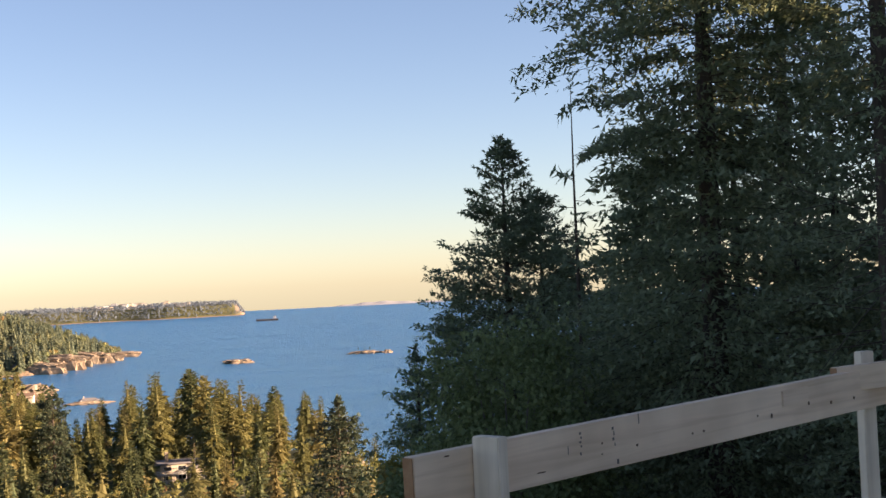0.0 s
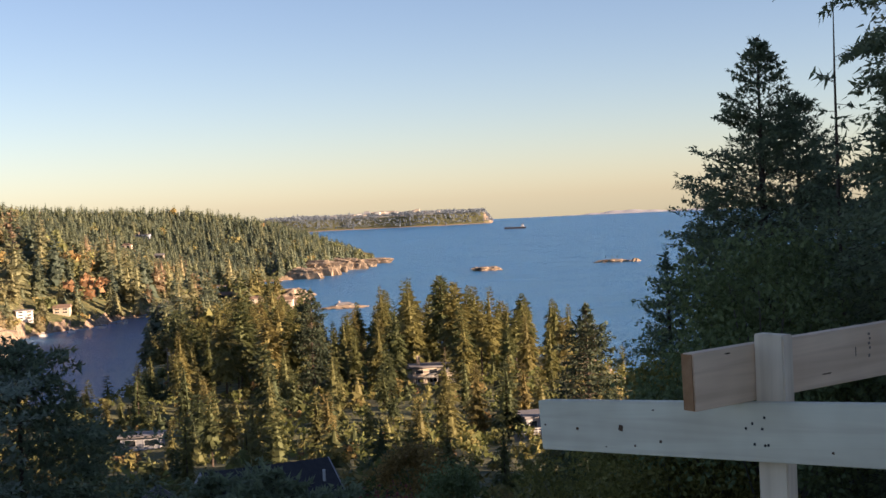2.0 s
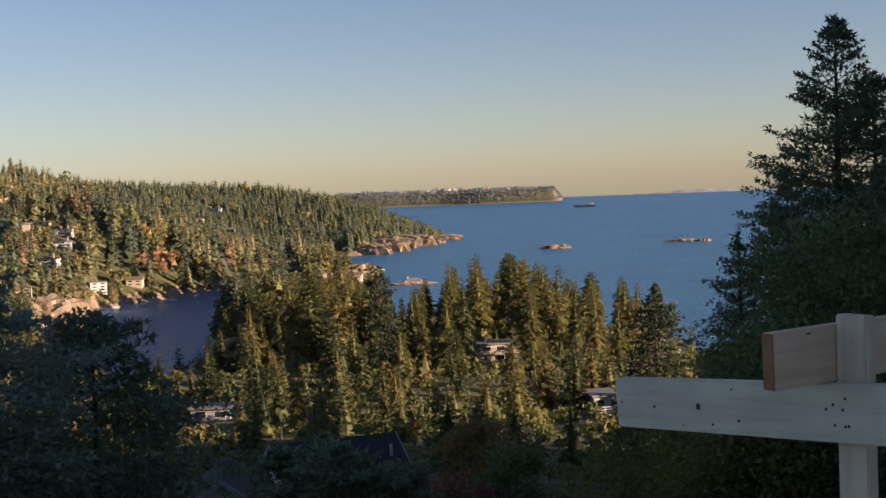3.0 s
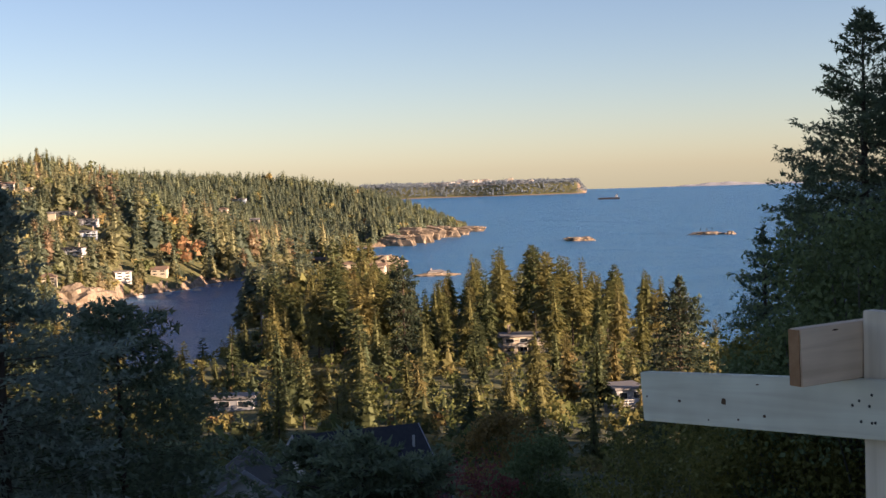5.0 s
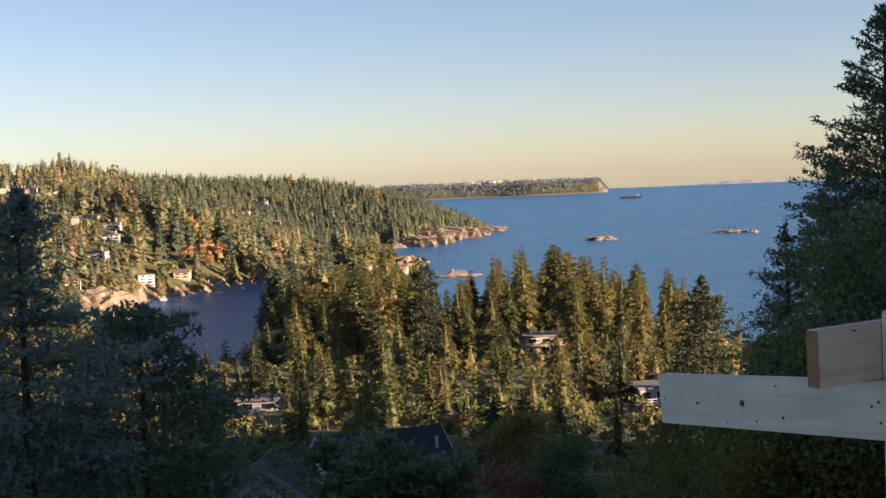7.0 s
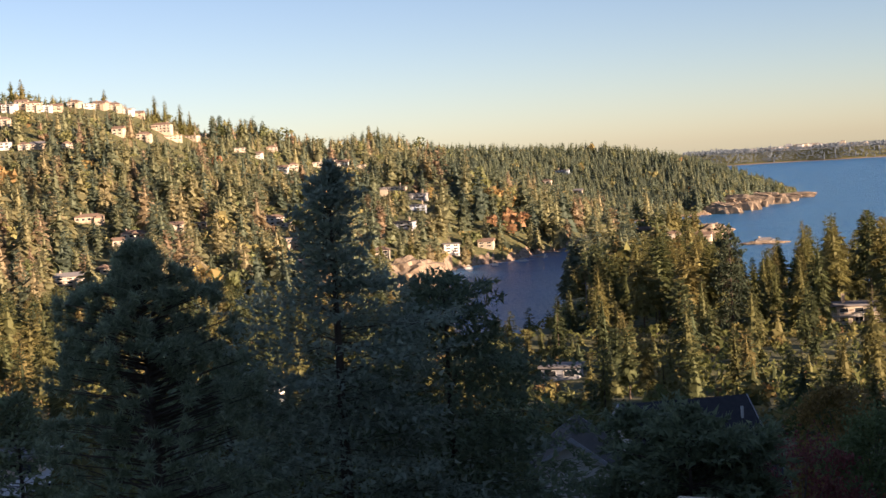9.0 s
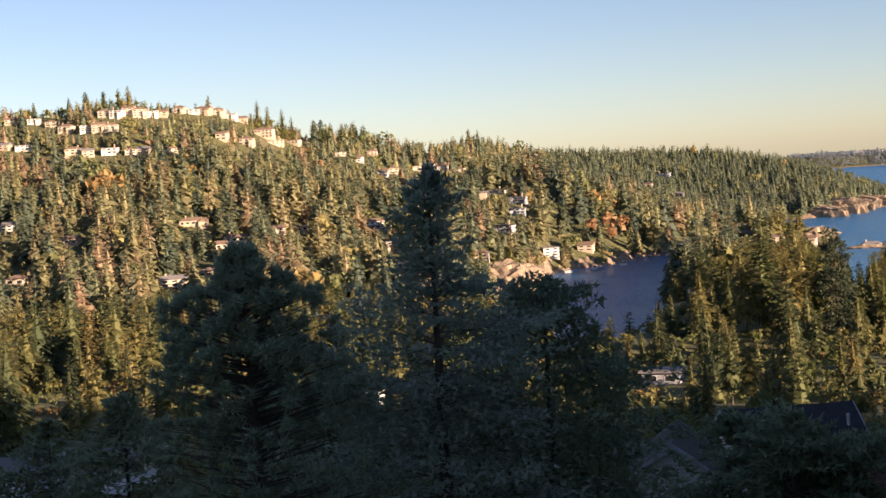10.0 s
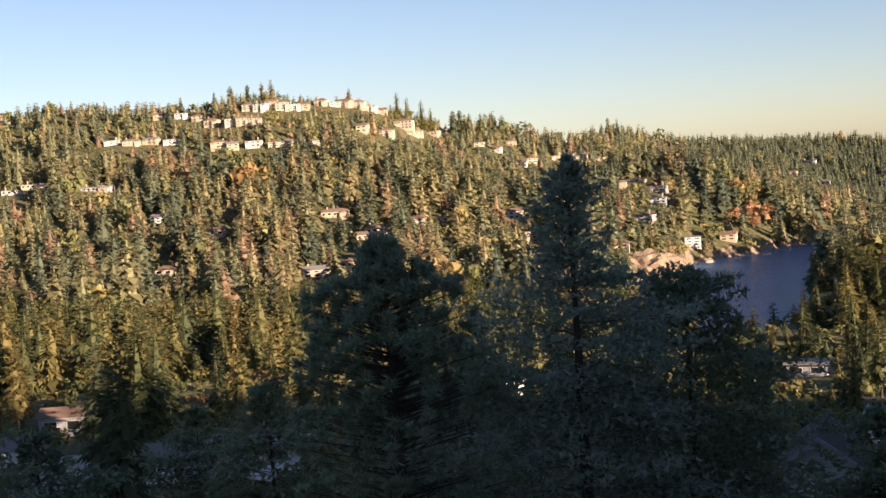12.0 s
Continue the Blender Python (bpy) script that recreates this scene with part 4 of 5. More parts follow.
def joined_firs(name, n_try, az0, az1, r0, r1, space, smin, smax, seed, label, keep, kinds):
    """Firs past counting, in one mesh of trunks and crowns."""
    g = np.random.default_rng(seed)
    raw = []
    for wood, crown in kinds:
        both = []
        for me in (wood, crown):
            co = np.empty(len(me.vertices) * 3, np.float32)
            me.vertices.foreach_get("co", co)
            both.append(co.reshape(-1, 3))
        raw.append(both)
    placed, parts, slots, tints = [], [], [], []
    for _ in range(n_try):
        az, r = g.uniform(az0, az1), math.sqrt(g.uniform(r0 ** 2, r1 ** 2))
        k, s, turn, tone = int(g.integers(0, 8)), g.uniform(smin, smax), g.uniform(0, 6.28), g.uniform(0.0, 0.45)
        x, y = polar(az, r)
        z = float(height(x, y))
        if z < 3 or any((x - p) ** 2 + (y - q) ** 2 < space ** 2 for p, q in placed) or not keep(az, r, z + 26 * s):
            continue
        if any(abs(az - h[0]) < math.degrees((h[2] * 0.5 + 2) / h[1]) and h[1] - 130 < r < h[1] + 10 and 80 + r * math.tan(radians(SIGHT(h))) < z + 26 * s for h in HOUSES if h[1] < 500):
            continue
        placed.append((x, y))
        ct, st = math.cos(turn), math.sin(turn)
        for i, co in enumerate(raw[k]):
            q = co * s
            parts.append(np.stack([q[:, 0] * ct - q[:, 1] * st + x, q[:, 0] * st + q[:, 1] * ct + y, q[:, 2] + z - 0.4], 1))
            slots.append(np.full(len(co) // 3, 1 - i))
            tints.append(np.full(len(co) // 3, tone))
    v = np.concatenate(parts)
    ob = new(name, mesh_from(name, v, np.arange(len(v)).reshape(-1, 3), [M_SLOPE, M_BARK], np.concatenate(tints), np.concatenate(slots)))
    return tagged(ob, label, "woods", kind="stuff")


# plainer firs for the crowded slopes
PLAIN = [fir("fir", 26.0, R, M_FIR, 60 + i, 20, 8, 4, b0) for i, (R, b0) in enumerate(((5.2, 0.1), (6.4, 0.25), (5.8, 0.15), (6.8, 0.3), (5.0, 0.06), (6.2, 0.2), (5.6, 0.35), (5.4, 0.12)))]
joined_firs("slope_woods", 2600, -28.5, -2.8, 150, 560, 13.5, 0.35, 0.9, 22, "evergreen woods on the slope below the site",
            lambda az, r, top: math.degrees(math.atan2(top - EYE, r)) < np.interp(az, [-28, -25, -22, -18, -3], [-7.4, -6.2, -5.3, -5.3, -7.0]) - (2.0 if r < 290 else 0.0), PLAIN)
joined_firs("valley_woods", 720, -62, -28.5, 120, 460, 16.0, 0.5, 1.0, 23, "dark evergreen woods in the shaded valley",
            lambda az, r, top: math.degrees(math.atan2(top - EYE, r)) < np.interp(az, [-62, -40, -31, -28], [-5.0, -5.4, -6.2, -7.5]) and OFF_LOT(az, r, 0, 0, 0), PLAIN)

# tall trees that stand out on the hill's skyline
for az, r, sc, k in ((-40.0, 1545, 1.25, 4), (-39.6, 1550, 1.2, 0), (-39.0, 1560, 1.35, 4), (-38.6, 1565, 1.2, 7), (-37.7, 1600, 1.15, 3), (-37.4, 1605, 1.2, 1), (-37.0, 1610, 1.1, 5), (-36.5, 1620, 1.0, 2), (-36.1, 1640, 0.95, 6),
                     (-46.9, 1530, 1.0, 3), (-46.2, 1525, 0.95, 1), (-45.6, 1520, 1.0, 5), (-45.2, 1520, 1.05, 2), (-42.0, 1535, 0.9, 2), (-47.6, 1530, 0.9, 0), (-31.2, 1850, 1.0, 1), (-30.8, 1850, 1.05, 4), (-49.0, 1530, 0.8, 6)):
    px, py = polar(az, r)
    plant("skyline_tree", PLAIN[k], px, py, float(height(px, py)) - 0.5, "tall evergreen standing above the hill's crest", group="skyline trees", scale=sc, turn=az)

# ---- trees round the building site ----
NEAR = dict(branches=450, sprays=140, leaf=0.165, width=0.045, stick=0.018)
plant_top("fir_tree", conifer, 2.75, 49, 6.0, "slender dark fir with an open top against the sky", radius=10.5, cap=2.8, mat=M_SHADEFIR, seed=1, taper=0.9, ragged=0.2, tier=0.05, droop=0.2, **NEAR)
plant_top("fir_tree", conifer, 4.2, 52, 3.6, "dark fir with a blunt open top", radius=11.0, cap=3.2, mat=M_SHADEFIR, seed=2, taper=0.85, ragged=0.25, tier=0.05, droop=0.2, **NEAR)
plant_top("fir_tree", conifer, 11.2, 38, 24.0, "massive dark fir with heavy drooping boughs", radius=9.0, cap=3.7, mat=M_SHADEFIR, seed=3, taper=0.6, droop=0.8, ragged=0.35, tier=0.15,
          branches=720, sprays=190, leaf=0.20, width=0.050, stick=0.022)
plant_top("fir_tree", conifer, 14.4, 46, 19.0, "tall dark fir with a bare upper trunk", radius=4.2, mat=M_SHADEFIR, seed=4, taper=0.5, ragged=0.6, top_thin=0.2, **NEAR)
plant_top("fir_tree", conifer, 18.4, 33, 27.0, "tall fir with a dark straight trunk", radius=4.6, mat=M_SHADEFIR, seed=5, taper=0.5, ragged=0.6, **NEAR)
plant_top("snag_tree", conifer, 5.8, 44, 8.3, "thin dying fir with bare upper twigs", radius=5.0, cap=1.9, girth=0.42, mat=M_SHADEFIR, seed=6, taper=0.9, top_thin=1.15, branches=460, sprays=34, leaf=0.28, width=0.06, stick=0.016, ragged=0.5)
for az, r, el, seed in ((8.2, 60, 4.0, 31), (12.4, 52, 9.0, 32), (16.4, 50, 10.0, 33), (9.4, 66, 5.0, 34), (20.5, 48, 8.0, 35), (5.0, 66, 1.0, 36)):
    plant_top("fir_tree", conifer, az, r, el, "dark crowded fir on a shaded slope", group="slope firs", radius=4.6, mat=M_SHADEFIR, seed=seed, taper=0.5, branches=320, sprays=62, leaf=0.40, width=0.11, stick=0.02)
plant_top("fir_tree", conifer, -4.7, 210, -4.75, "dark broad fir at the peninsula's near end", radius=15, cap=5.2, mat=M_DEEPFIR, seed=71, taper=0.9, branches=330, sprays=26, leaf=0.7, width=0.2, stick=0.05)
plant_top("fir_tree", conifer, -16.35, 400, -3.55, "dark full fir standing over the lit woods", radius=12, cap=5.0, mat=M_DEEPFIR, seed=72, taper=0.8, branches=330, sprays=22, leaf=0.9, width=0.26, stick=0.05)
plant_top("young_fir_tree", conifer, -1.25, 50, -2.6, "sparse young fir at the wood's edge", radius=2.4, mat=M_SHADEFIR, seed=7, taper=0.7, branches=200, sprays=40, leaf=0.28, width=0.06, stick=0.014, ragged=0.6)
plant_top("fir_tree", conifer, 0.9, 52, -0.2, "dark fir at the wood's edge", radius=9.0, mat=M_SHADEFIR, seed=8, taper=0.85, cap=3.4, **NEAR)
plant_top("alder_tree", broadleaf, 2.7, 36, -2.7, "leafy green alder in front of dark firs", radius=3.0, mat=M_LEAF, seed=9, limbs=60, leaves=420, size=0.17)
plant_top("alder_shrub", broadleaf, 0.2, 37, -5.6, "leafy green shrub below the firs", radius=2.2, mat=M_LEAF, seed=10, limbs=40, leaves=380, size=0.16)
plant_top("autumn_shrub", broadleaf, -1.6, 41, -7.4, "yellowing shrub at the wood's edge", radius=2.2, mat=M_OLIVE, seed=12, limbs=40, leaves=340, size=0.15)
plant_top("hedge_shrub", broadleaf, -4.6, 40, -10.6, "olive shrub below the railing", radius=3.2, mat=M_OLIVE, seed=13, limbs=60, leaves=420, size=0.14)
plant_top("hedge_shrub", broadleaf, -1.2, 36, -10.6, "dark olive shrub below the railing", radius=2.8, mat=M_OLIVE, seed=14, limbs=60, leaves=420, size=0.14)
plant_top("maple_tree", broadleaf, -12.3, 100, -10.4, "rust-coloured maple beside a dark roof", radius=3.4, mat=M_RUST, seed=15, limbs=40, leaves=260, size=0.3)
plant_top("leafy_tree", broadleaf, -11.0, 84, -11.6, "rounded green tree beside a dark roof", radius=3.2, mat=M_LEAF, seed=16, limbs=40, leaves=300, size=0.26)
plant_top("red_maple", broadleaf, -14.0, 66, -12.6, "dark red maple below a roof", radius=3.0, mat=M_RED, seed=17, limbs=34, leaves=260, size=0.2)
plant_top("pine_tree", pine, -41.0, 31, -2.85, "shaded pine with round tufts of needles", radius=3.0, mat=M_PINE, seed=18, clumps=720, blades=92)
plant_top("spruce_tree", conifer, -33.05, 34, -0.05, "shaded blue-green spruce with bristling shoots", radius=7.6, cap=3.6, ragged=0.5, tier=0.2, mat=M_SPRUCE, seed=26, taper=1.0, droop=0.1, branches=430, sprays=130, leaf=0.19, width=0.055, stick=0.014)
plant_top("cedar_tree", conifer, -28.4, 38, -5.4, "dense shaded cedar on the near slope", radius=6.6, cap=3.2, mat=M_SHADEFIR, seed=20, taper=0.5, droop=0.7, branches=400, sprays=110, leaf=0.2, width=0.055, stick=0.012)
plant_top("fir_tree", conifer, -52.8, 270, -6.1, "fir with its top in golden sun", radius=12.0, cap=5.4, mat=M_FIR, seed=24, taper=0.7, branches=330, sprays=40, leaf=0.75, width=0.22, stick=0.03)
for az, r, el, seed in ((-46.5, 62, -8.6, 51), (-49.5, 78, -9.3, 52), (-56.0, 70, -9.5, 54), (-38.0, 52, -7.6, 55), (-59.5, 60, -7.0, 56), (-26.6, 48, -11.5, 60)):
    plant_top("fir_tree", conifer, az, r, el, "dark shaded fir on the near slope", group="near slope firs", radius=7.0, cap=3.6, mat=M_SHADEFIR, seed=seed, taper=0.65, ragged=0.5, branches=300, sprays=55, leaf=0.36, width=0.10, stick=0.022)

for az, r, el, seed in ((-20.1, 50, -11.3, 57), (-16.6, 48, -12.4, 58), (-18.5, 46, -11.3, 59)):
    plant_top("fir_tree", conifer, az, r, el, "dark shaded fir beside the near roofs", group="near slope firs", radius=7.0, cap=2.2, mat=M_SHADEFIR, seed=seed, taper=0.6, ragged=0.5, branches=300, sprays=55, leaf=0.30, width=0.08, stick=0.022)

# unseen firs added west of the site, to keep it in evening shade
g = np.random.default_rng(77)
for i in range(12):
    az, r = g.uniform(100, 150), g.uniform(30, 110)
    x, y = polar(az, r)
    plant("fir_tree", PLAIN[i % 8], x, y, float(height(x, y)) - 0.5, "unseen evergreen fir added beside the site for shade", group="slope firs", scale=g.uniform(0.8, 1.15), turn=i)


# ---- the timber railing ----
def board(name, p0, p1, top0, top1, tall, thick, mat, label, away):
    """A sawn board on edge between two plan points; its seen face runs through them."""
    a, b2 = Vector((*p0, top0)), Vector((*p1, top1))
    ax = (b2 - a).normalized()
    up = Vector((0, 0, 1))
    side = up.cross(ax).normalized() * away
    up = ax.cross(side).normalized()
    up = up if up.z > 0 else -up
    m = Matrix((( ax.x, side.x, up.x, a.x), (ax.y, side.y, up.y, a.y), (ax.z, side.z, up.z, a.z), (0, 0, 0, 1)))
    root = thing(name, m, label, "board")
    L = (b2 - a).length
    part("plank", box((0, 0, -tall), (L, thick, 0), 0.003), mat, root)
    part("end_cap", box((-0.0025, 0.002, -tall + 0.002), (0.001, thick - 0.002, -0.002)), M_ENDGRAIN if mat is M_FIRBOARD else mat, root, "sawn end grain")
    return root, L


rail_a, LA = board("top_rail", (-0.095, 3.30), (1.66, 4.95), EYE - 0.432, EYE - 0.385, 0.138, 0.038, M_FIRBOARD, "pinkish fir board as top rail, sawn end showing", 1)
rail_b, LB = board("mid_rail", (-0.545, 3.975), (1.2, 2.24), EYE - 0.638, EYE - 0.42, 0.142, 0.038, M_SPFBOARD, "pale spruce board as lower rail with knots", 1)


def upright(x, y, w, d, turn, z0, z1, label, lean=0.0):
    root = thing("railing_post", pose(x, y, z0, 0, lean, turn), label, "post", "railing posts")
    part("stud", box((-w / 2, -d / 2, 0), (w / 2, d / 2, z1 - z0), 0.003), M_POSTWOOD, root)
    return root


upright(0.098, 3.42, 0.089, 0.038, -43, 78.5, EYE - 0.402, "short sawn stud that carries the railing")
upright(1.50, 4.86, 0.064, 0.038, 30, 78.5, EYE - 0.33, "sawn stud behind the top rail")
# deck assumed below view; long and pale to bounce light onto the rails
deck = tagged(new("deck"), "unseen pale plywood deck that carries a temporary railing and bounces light", "deck", kind="structure")
part("sheet", box((-1.8, -8.0, 78.44), (3.3, 5.2, 78.5), 0.004), M_PLY, deck)
for x0 in (-1.4, 0.3, 2.2):
    for y0 in (-1.3, 1.8, 4.9):
        part("pier", box((x0 - 0.08, y0 - 0.08, 70.0), (x0 + 0.08, y0 + 0.08, 78.44)), M_PLY, deck)



# marks on the boards: knots, nail holes, pencilled notes, a scrap block
def mark(parent, name, x, z, rx, rz, mat, proud=0.0012, label=""):
    bm = bmesh.new()
    bmesh.ops.create_circle(bm, cap_ends=True, segments=10, radius=1.0)
    for i, v in enumerate(bm.verts):
        k = 1 + 0.18 * math.sin(i * 2.4)
        v.co = Vector((x + v.co.x * rx * k, -proud, z + v.co.y * rz * k))
    ext = bmesh.ops.extrude_face_region(bm, geom=bm.faces[:])
    for e in ext["geom"]:
        if isinstance(e, bmesh.types.BMVert):
            e.co.y += 0.002
    return part(name, bm, mat, parent, label)


for x, z, rx, rz in ((0.345, -0.072, 0.009, 0.009), (0.164, -0.078, 0.006, 0.004), (0.396, -0.118, 0.004, 0.003), (0.495, -0.104, 0.005, 0.004), (0.022, -0.07, 0.003, 0.003),
                     (1.263, -0.045, 0.010, 0.010), (1.314, -0.125, 0.010, 0.009), (1.052, -0.112, 0.004, 0.003), (0.478, -0.022, 0.005, 0.002), (1.387, -0.045, 0.003, 0.003), (0.279, -0.125, 0.003, 0.002)):
    mark(rail_b, "knot", x * 1.008, z, rx, rz, M_KNOT, label="dark knot")
for x, z in ((0.858, -0.035), (0.818, -0.05), (0.848, -0.062), (0.819, -0.10), (0.852, -0.102), (0.862, -0.101), (0.796, -0.062)):
    mark(rail_b, "nail_head", x * 1.008, z, 0.0036, 0.0036, M_NAIL, label="dark nail head")
for x, z, rx, rz in ((0.71, -0.062, 0.003, 0.003), (0.708, -0.092, 0.003, 0.002), (0.864, -0.088, 0.005, 0.004), (0.455, -0.105, 0.018, 0.0018), (1.13, -0.09, 0.004, 0.004), (1.187, -0.09, 0.004, 0.004),
                     (1.557, -0.09, 0.005, 0.008), (1.92, -0.088, 0.006, 0.006), (1.78, -0.075, 0.005, 0.006), (1.477, -0.08, 0.004, 0.003), (2.07, -0.09, 0.006, 0.005), (0.113, -0.012, 0.010, 0.002)):
    mark(rail_a, "knot", x, z, rx, rz, M_KNOT, label="small dark knot")
M_PENCIL = plain("pencil", (0.16, 0.13, 0.11), 0.8)
for x, z, w, h in ((0.567, -0.062, 0.0012, 0.012), (0.620, -0.022, 0.004, 0.003), (0.623, -0.034, 0.003, 0.003), (0.619, -0.046, 0.004, 0.003), (0.622, -0.058, 0.003, 0.003), (0.618, -0.078, 0.003, 0.004),
                   (0.760, -0.026, 0.004, 0.004), (0.764, -0.040, 0.002, 0.006), (0.760, -0.056, 0.004, 0.004), (0.766, -0.072, 0.002, 0.004), (0.775, -0.122, 0.004, 0.007), (0.878, -0.014, 0.002, 0.014)):
    part("pencil_mark", box((x - w, -0.0008, z - h), (x + w, 0.001, z + h)), M_PENCIL, rail_a, "pencilled bar")
rail_c, LC = board("short_rail", (1.36, 4.72), (2.40, 5.10), EYE - 0.375, EYE - 0.33, 0.089, 0.038, M_FIRBOARD, "short sawn board behind the top rail", 1)
scrap = thing("scrap_block", rail_a.matrix_world @ pose(1.70, 0, -0.042), "small pale offcut nailed on the top rail", "offcut")
part("offcut", box((-0.08, -0.006, -0.026), (0.075, 0.0, 0.026), 0.002), M_FIRBOARD, scrap)

# unseen wall added beside the deck: blocks sun from the rails, white for bounce
blocker = tagged(new("wall_sun_block"), "plain white wall added out of view to block sun from the railing", "wall", kind="structure")
part("side_wall", box((3.3, 2.2, 72.0), (3.5, 6.8, 80.75)), M_WHITE, blocker)


# ---- islands, ship, shore things ----
def rock(name, x, y, z, lx, ly, lz, turn, seed, label, category="rock", mat=None, detail=4, cleft=1.0):
    """A rough rock mass: a rounded body broken by ridges."""
    bm = bmesh.new()
    bmesh.ops.create_icosphere(bm, subdivisions=detail, radius=1.0)
    off = Vector((seed * 3.7, seed * 1.3, seed))
    for v in bm.verts:
        u = Vector((v.co.x * cleft, v.co.y * cleft, v.co.z / cleft))
        n = noise.fractal(v.co * 1.9 + off, 1.0, 2.0, 4) * (0.42 if cleft == 1.0 else 0.2) + (abs(noise.noise(u * 4 + off)) - 0.25) * 0.35 + noise.fractal(u * 9 + off, 1.0, 2.0, 3) * 0.07
        q = v.co * (1 + n)
        q.z = math.copysign(abs(q.z) ** (0.7 if cleft == 1.0 else 0.45), q.z)
        v.co = Vector((q.x * lx, q.y * ly, q.z * lz))
    me = bpy.data.meshes.new(name)
    bm.to_mesh(me)
    bm.free()
    me.materials.append(mat or M_ROCK)
    ob = new(name, me)
    ob.matrix_world = pose(x, y, z, 0, 0, turn)
    return tagged(ob, label, category)


x, y = polar(-8.8, 1475)
rock("rock_island", x, y, -1, 18, 10, 5.2, 10, 1, "small bare tan rock island in the sea", "island")
x, y = polar(-3.4, 1540)
rock("rock_island", x, y, -1.5, 20, 8, 4.6, 5, 2, "low dark rock island with a pale end", "island")
x, y = polar(-2.5, 1532)
rock("rock_islet", x, y, -1, 5, 4, 4.5, 5, 3, "tiny pale rock beside an island", "island")
for dx in (-9, -2, 4):
    px, py = polar(-3.4 + dx / 27, 1538)
    plant("island_tree", KINDS[1], px, py, 4.0, "lone wind-bent tree on a rock island", scale=0.16)
x, y = polar(-14.9, 1040)
rock("rock_islet", x, y, -1.5, 19, 9, 3.6, 15, 4, "low rocky islet with a house and shrubs", "island")
x, y = polar(-30.0, 815)
rock("rock_outcrop", x, y, 4, 26, 18, 15, 35, 5, "tan rock outcrop above the water with trees on it")
x, y = polar(-29.3, 850)
rock("rock_outcrop", x, y, 2, 16, 12, 8, 10, 6, "tan rock ledge at the water's edge")
x, y = polar(-17.2, 1085)
rock("rock_outcrop", x, y, 4, 16, 10, 10, 10, 7, "pale rock bluff at the end of the spit")
for az, r, sc in ((-31.0, 800, 0.75), (-30.4, 812, 0.6), (-29.7, 822, 0.85), (-29.9, 840, 0.7), (-31.4, 790, 0.8)):
    px, py = polar(az, r)
    plant("fir_tree", KINDS[int(az * 10) % 8], px, py, 10 if az > -31 else 14, "lit fir on a rock outcrop", group="outcrop firs", scale=sc, turn=az)

for az, r, lx, lz, sd in ((-16.9, 1497, 24, 9, 21), (-16.35, 1548, 27, 13, 22), (-15.8, 1606, 22, 10, 23), (-15.25, 1656, 27, 11, 24), (-14.6, 1705, 24, 6, 25), (-14.0, 1790, 26, 4, 26), (-13.55, 1855, 18, 2.6, 27)):
    px, py = polar(az, r)
    rock("sea_cliff", px, py, 1, lx * 1.5, 13, lz * 1.25, -52 + sd * 1.7, sd, "sunlit tan sea cliff with dark clefts", "cliff", cleft=1.7)

x, y = polar(-7.5, 3300)
ship = thing("cargo_ship", pose(x, y, 0, 0, 0, 4), "distant dark cargo ship at anchor", "ship")
bm = bmesh.new()
block(bm, (-26, -4, -1), (26, 4, 4.5))
for v in bm.verts:
    if abs(v.co.x) > 25:
        v.co.y *= 0.35 if v.co.x < 0 else 0.8
        v.co.x *= 1.05 if v.co.z > 2 else 0.97
part("hull", bm, M_HULL, ship)
part("bridge", box((15, -3, 4.5), (21, 3, 10.5), 0.2), M_GREYWALL, ship)
part("funnel", box((20, -1, 10.5), (21.6, 1, 13)), M_HULL, ship)
part("mast", box((-12, -0.3, 4.5), (-11.4, 0.3, 9)), M_HULL, ship)

# docks and boats along the far shore
for az, r, L, turn in ((-24.55, 1012, 20, 15), (-27.0, 985, 14, 40), (-23.6, 1055, 12, 10), (-28.3, 940, 16, 30)):
    px, py = polar(az, r)
    dock = thing("dock", pose(px, py, 0, 0, 0, turn), "small timber dock on piles", "dock", "docks")
    part("planking", box((-L / 2, -1.2, 0.9), (L / 2, 1.2, 1.2)), M_TAN, dock)
    for i in range(4):
        q = -L / 2 + 0.6 + i * (L - 1.2) / 3
        part("pile", box((q - 0.2, -1.1, -4), (q + 0.2, -0.7, 2.0)), M_BARK, dock)


def boat(px, py, L, turn, label, cabin=True):
    root = thing("motor_boat", pose(px, py, 0, 0, 0, turn), label, "boat", "boats")
    bm = bmesh.new()
    block(bm, (-L / 2, -L * 0.15, -0.3), (L / 2, L * 0.15, 1.3))
    for v in bm.verts:
        if v.co.x > L * 0.45:
            v.co.y *= 0.1
            v.co.z += 0.4 if v.co.z > 0.5 else 0
        if v.co.z < 0:
            v.co.y *= 0.6
    part("hull", bm, M_WHITE, root)
    if cabin:
        part("cabin", box((-L * 0.25, -L * 0.11, 1.2), (L * 0.15, L * 0.11, 2.9), 0.15), M_WHITE, root)
        part("windscreen", box((-L * 0.2, -L * 0.112, 1.9), (L * 0.155, L * 0.112, 2.5)), M_GLASS, root)


for az, r, L, turn in ((-28.1, 850, 13, 35), (-28.35, 846, 8, 20), (-27.3, 950, 6, 20), (-26.2, 965, 6, 60), (-25.0, 985, 6, 10), (-22.7, 1085, 13, 5), (-24.0, 1010, 5, 80)):
    px, py = polar(az, r)
    boat(px, py, L, turn, "white motor boat moored in the inlet")

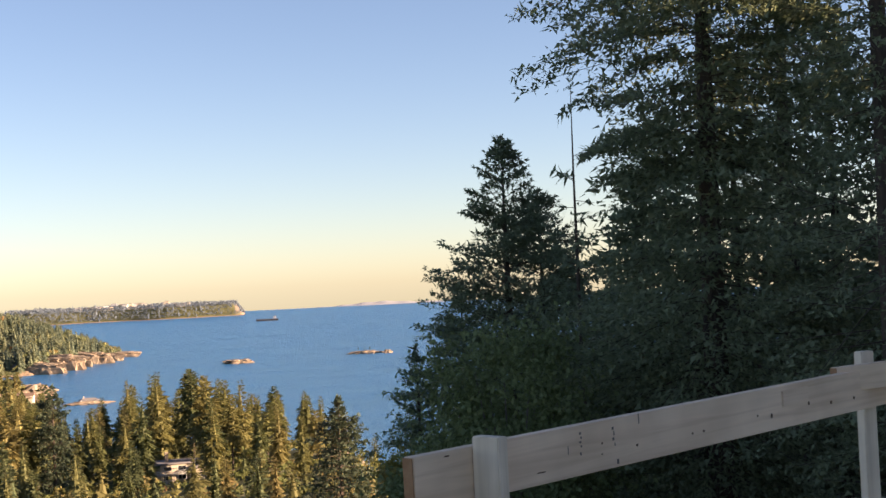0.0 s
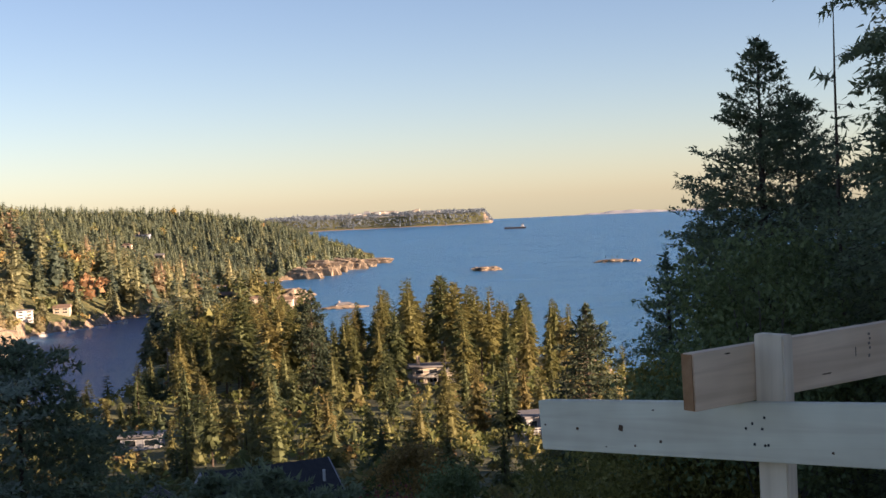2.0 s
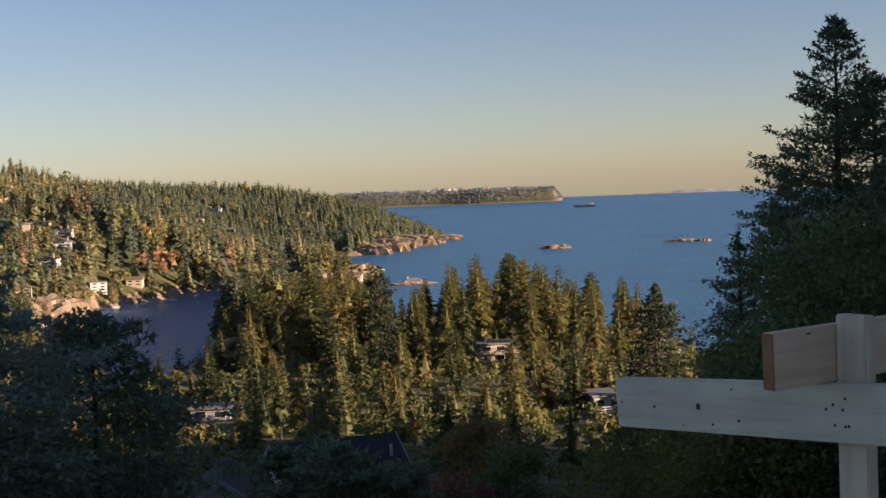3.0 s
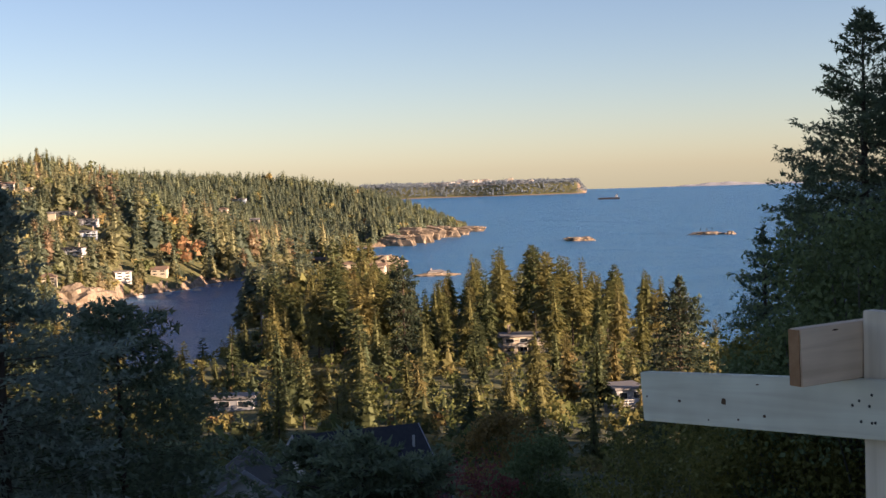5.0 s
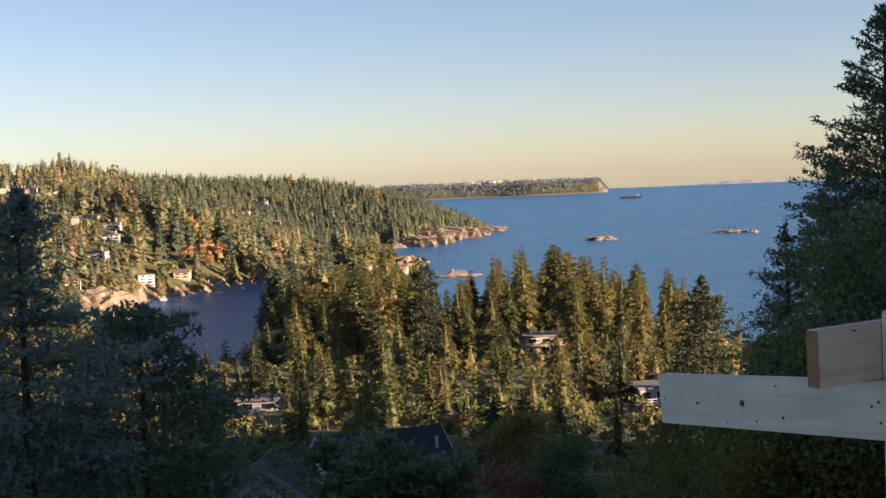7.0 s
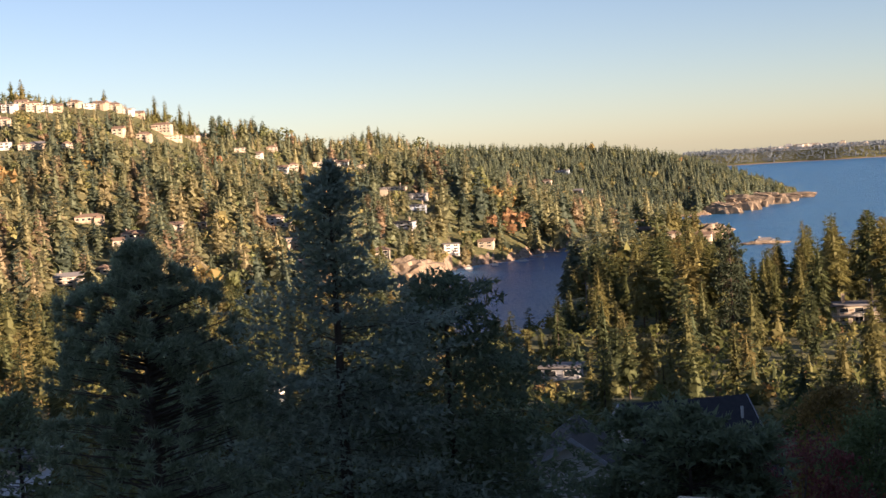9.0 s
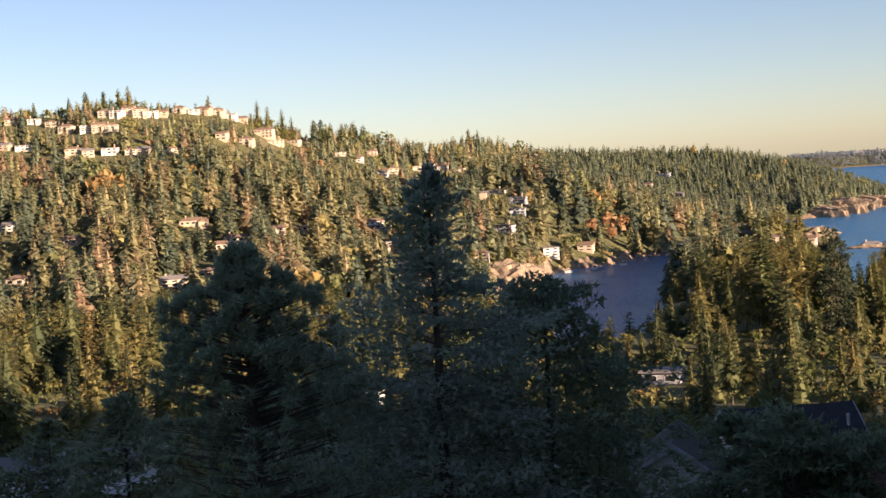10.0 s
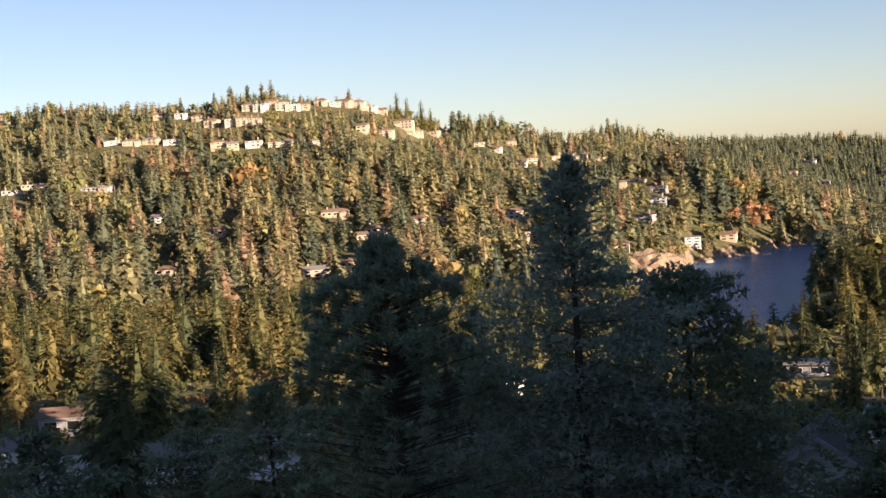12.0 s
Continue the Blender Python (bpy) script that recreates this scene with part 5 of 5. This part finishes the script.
# tower blocks on the far headland
g = np.random.default_rng(5)
for i in range(26):
    az = -15.6 + i * 0.19 + g.uniform(-0.06, 0.06)
    px, py = polar(az, 4330 + g.uniform(-40, 40))
    h = float(height(px, py))
    w, t = g.uniform(12, 30), g.uniform(9, 19) if -14.4 < az < -11.6 else g.uniform(7, 11)
    tower = thing("tower_block", pose(px, py, h, 0, 0, g.uniform(0, 25)), "distant pale block on a wooded headland", "building", "headland blocks")
    part("wall", box((-w / 2, -8, -2), (w / 2, 8, t)), (M_WHITE, M_CREAM, M_GREYWALL, M_CREAM)[i % 4], tower)
    part("roof", box((-w / 2 + 1, -7, t), (w / 2 - 1, 7, t + 1.5)), M_ROOFGREY, tower)

# low hills beyond the strait, with pale haze put into their colour
bm = bmesh.new()
prev = None
for i in range(61):
    az = -7.5 + i * 0.14
    px, py = polar(az, 4870)
    top = max(0.5, 12 * math.exp(-((az + 2.7) / 1.6) ** 2) + 6 * math.exp(-((az - 0.2) / 0.9) ** 2) + 1.2 * math.sin(az * 7))
    row = [bm.verts.new((px * k, py * k, zz)) for k, zz in ((0.996, -3), (1.0, top), (1.004, -3))]
    if prev:
        for a in (0, 1):
            bm.faces.new((prev[a], row[a], row[a + 1], prev[a + 1]))
    prev = row
me = bpy.data.meshes.new("far_hills")
bm.to_mesh(me)
bm.free()
me.materials.append(plain("hazed_hill_cover", (0.34, 0.35, 0.38), 1.0))
tagged(new("backdrop_hills", me), "low hills beyond the strait, coloured blue-grey for haze", "hills", kind="structure")


# ---- the two houses just below the site ----
def roofed(name, az, r, ridge_el, length, span, rise, turn, label):
    px, py = polar(az, r)
    ridge = EYE + r * math.tan(radians(ridge_el))
    root = thing(name, pose(px, py, ridge - rise, 0, 0, turn), label, "house")
    bm = bmesh.new()
    t = 0.22
    A, B2 = -length / 2, length / 2
    for sgn in (-1, 1):
        P = [(A, 0, rise), (B2, 0, rise), (B2, sgn * span / 2, 0), (A, sgn * span / 2, 0)]
        v = [bm.verts.new(p) for p in P] + [bm.verts.new((p[0], p[1], p[2] - t)) for p in P]
        for f in ((0, 1, 2, 3), (7, 6, 5, 4), (0, 4, 5, 1), (1, 5, 6, 2), (2, 6, 7, 3), (3, 7, 4, 0)):
            bm.faces.new([v[i] for i in f])
    roof = part("roof", bm, M_ROOFDARK, root, "dark shingled roof")
    for sgn in (-1, 1):
        for xe in (A, B2):
            bm = bmesh.new()
            d = 0.08 if xe > 0 else -0.08
            v = [bm.verts.new((xe + e, yy, zz)) for e in (d * 0.1, d) for yy, zz in ((0, rise + 0.02), (sgn * span / 2, 0.02), (sgn * span / 2, -0.26), (0, rise - 0.26))]
            for f in ((0, 1, 2, 3), (7, 6, 5, 4), (0, 4, 5, 1), (1, 5, 6, 2), (2, 6, 7, 3), (3, 7, 4, 0)):
                bm.faces.new([v[i] for i in f])
            part("barge_board", bm, M_GREYWALL, root, "grey barge board")
    bm = bmesh.new()
    iw = span / 2 - 0.6
    k = rise * 0.6 / (span / 2)
    prof = [(-iw, -9), (iw, -9), (iw, k - 0.24), (0, rise - 0.24), (-iw, k - 0.24)]
    va = [bm.verts.new((A + 0.5, p[0], p[1])) for p in prof]
    vb = [bm.verts.new((B2 - 0.5, p[0], p[1])) for p in prof]
    bm.faces.new(va)
    bm.faces.new(vb[::-1])
    for i in range(5):
        bm.faces.new((va[i], vb[i], vb[(i + 1) % 5], va[(i + 1) % 5]))
    part("wall", bm, M_WHITE, root)
    return root


root = roofed("dark_roof_house", -18.6, 93, -10.75, 9.0, 16.0, 4.4, 34, "house with a broad dark shingled roof in shade")
pipe = part("vent_pipe", box((3.4, -2.2, 2.6), (3.56, -2.04, 4.0)), M_WHITE, root, "white vent pipe")
root = roofed("gable_house", -23.25, 80, -11.68, 7.0, 5.6, 2.1, 110, "pale house with a dark gable roof in shade")

# a street with parked cars in the valley, glimpsed between the firs
def car(px, py, turn, body, label):
    root = thing("parked_car", pose(px, py, float(height(px, py)) + 0.3, 0, 0, turn), label, "car", "parked cars")
    part("body", box((-2.2, -0.9, 0.35), (2.2, 0.9, 0.95), 0.12), body, root)
    part("cabin", box((-1.3, -0.8, 0.95), (1.0, 0.8, 1.5), 0.15), M_GLASS, root)
    part("roof_panel", box((-1.1, -0.75, 1.5), (0.8, 0.75, 1.56)), body, root)
    for wx in (-1.4, 1.4):
        for wy in (-0.85, 0.85):
            bm = bmesh.new()
            bmesh.ops.create_cone(bm, cap_ends=True, segments=14, radius1=0.34, radius2=0.34, depth=0.2, matrix=pose(wx, wy, 0.34, 90, 0, 0))
            part("wheel", bm, M_HULL, root)


ga, gr = np.meshgrid(np.radians(np.arange(-59, -43.5, 0.5)), np.arange(170.0, 258.0, 4.0), indexing="ij")
gx, gy = gr * np.sin(ga), gr * np.cos(ga)
na, nr = ga.shape
idx = np.arange(na * nr).reshape(na, nr)
quads = np.stack([idx[:-1, :-1], idx[:-1, 1:], idx[1:, 1:], idx[1:, :-1]], -1).reshape(-1, 4)
tagged(new("pavement", mesh_from("pavement", np.stack([gx, gy, height(gx, gy) + 0.3], -1).reshape(-1, 3), quads, M_CONCRETE)),
       "pale concrete parking lot in the shaded valley", "pavement", kind="structure")
g = np.random.default_rng(31)
for i in range(22):
    az, r = g.uniform(-58, -44), g.uniform(172, 254)
    px, py = polar(az, r)
    car(px, py, g.uniform(0, 180), (M_WHITE, M_GREYWALL, M_PALEBLUE)[i % 3], "parked pale car on a shaded street")

# utility poles on the peninsula
for az, r, el in ((-22.4, 420, -5.6), (-22.15, 426, -5.8)):
    px, py = polar(az, r)
    top = EYE + r * math.tan(radians(el))
    pole = thing("utility_pole", pose(px, py, float(height(px, py)), 0, 0, 20), "weathered timber utility pole with a crossarm", "pole", "utility poles")
    h = top - float(height(px, py))
    part("shaft", box((-0.16, -0.16, 0), (0.16, 0.16, h), 0.05), M_PALEBARK, pole)
    part("crossarm", box((-1.2, -0.08, h - 0.9), (1.2, 0.08, h - 0.7)), M_PALEBARK, pole)
    part("transformer", box((0.2, -0.3, h - 2.6), (0.75, 0.3, h - 1.5), 0.1), M_STEEL, pole)
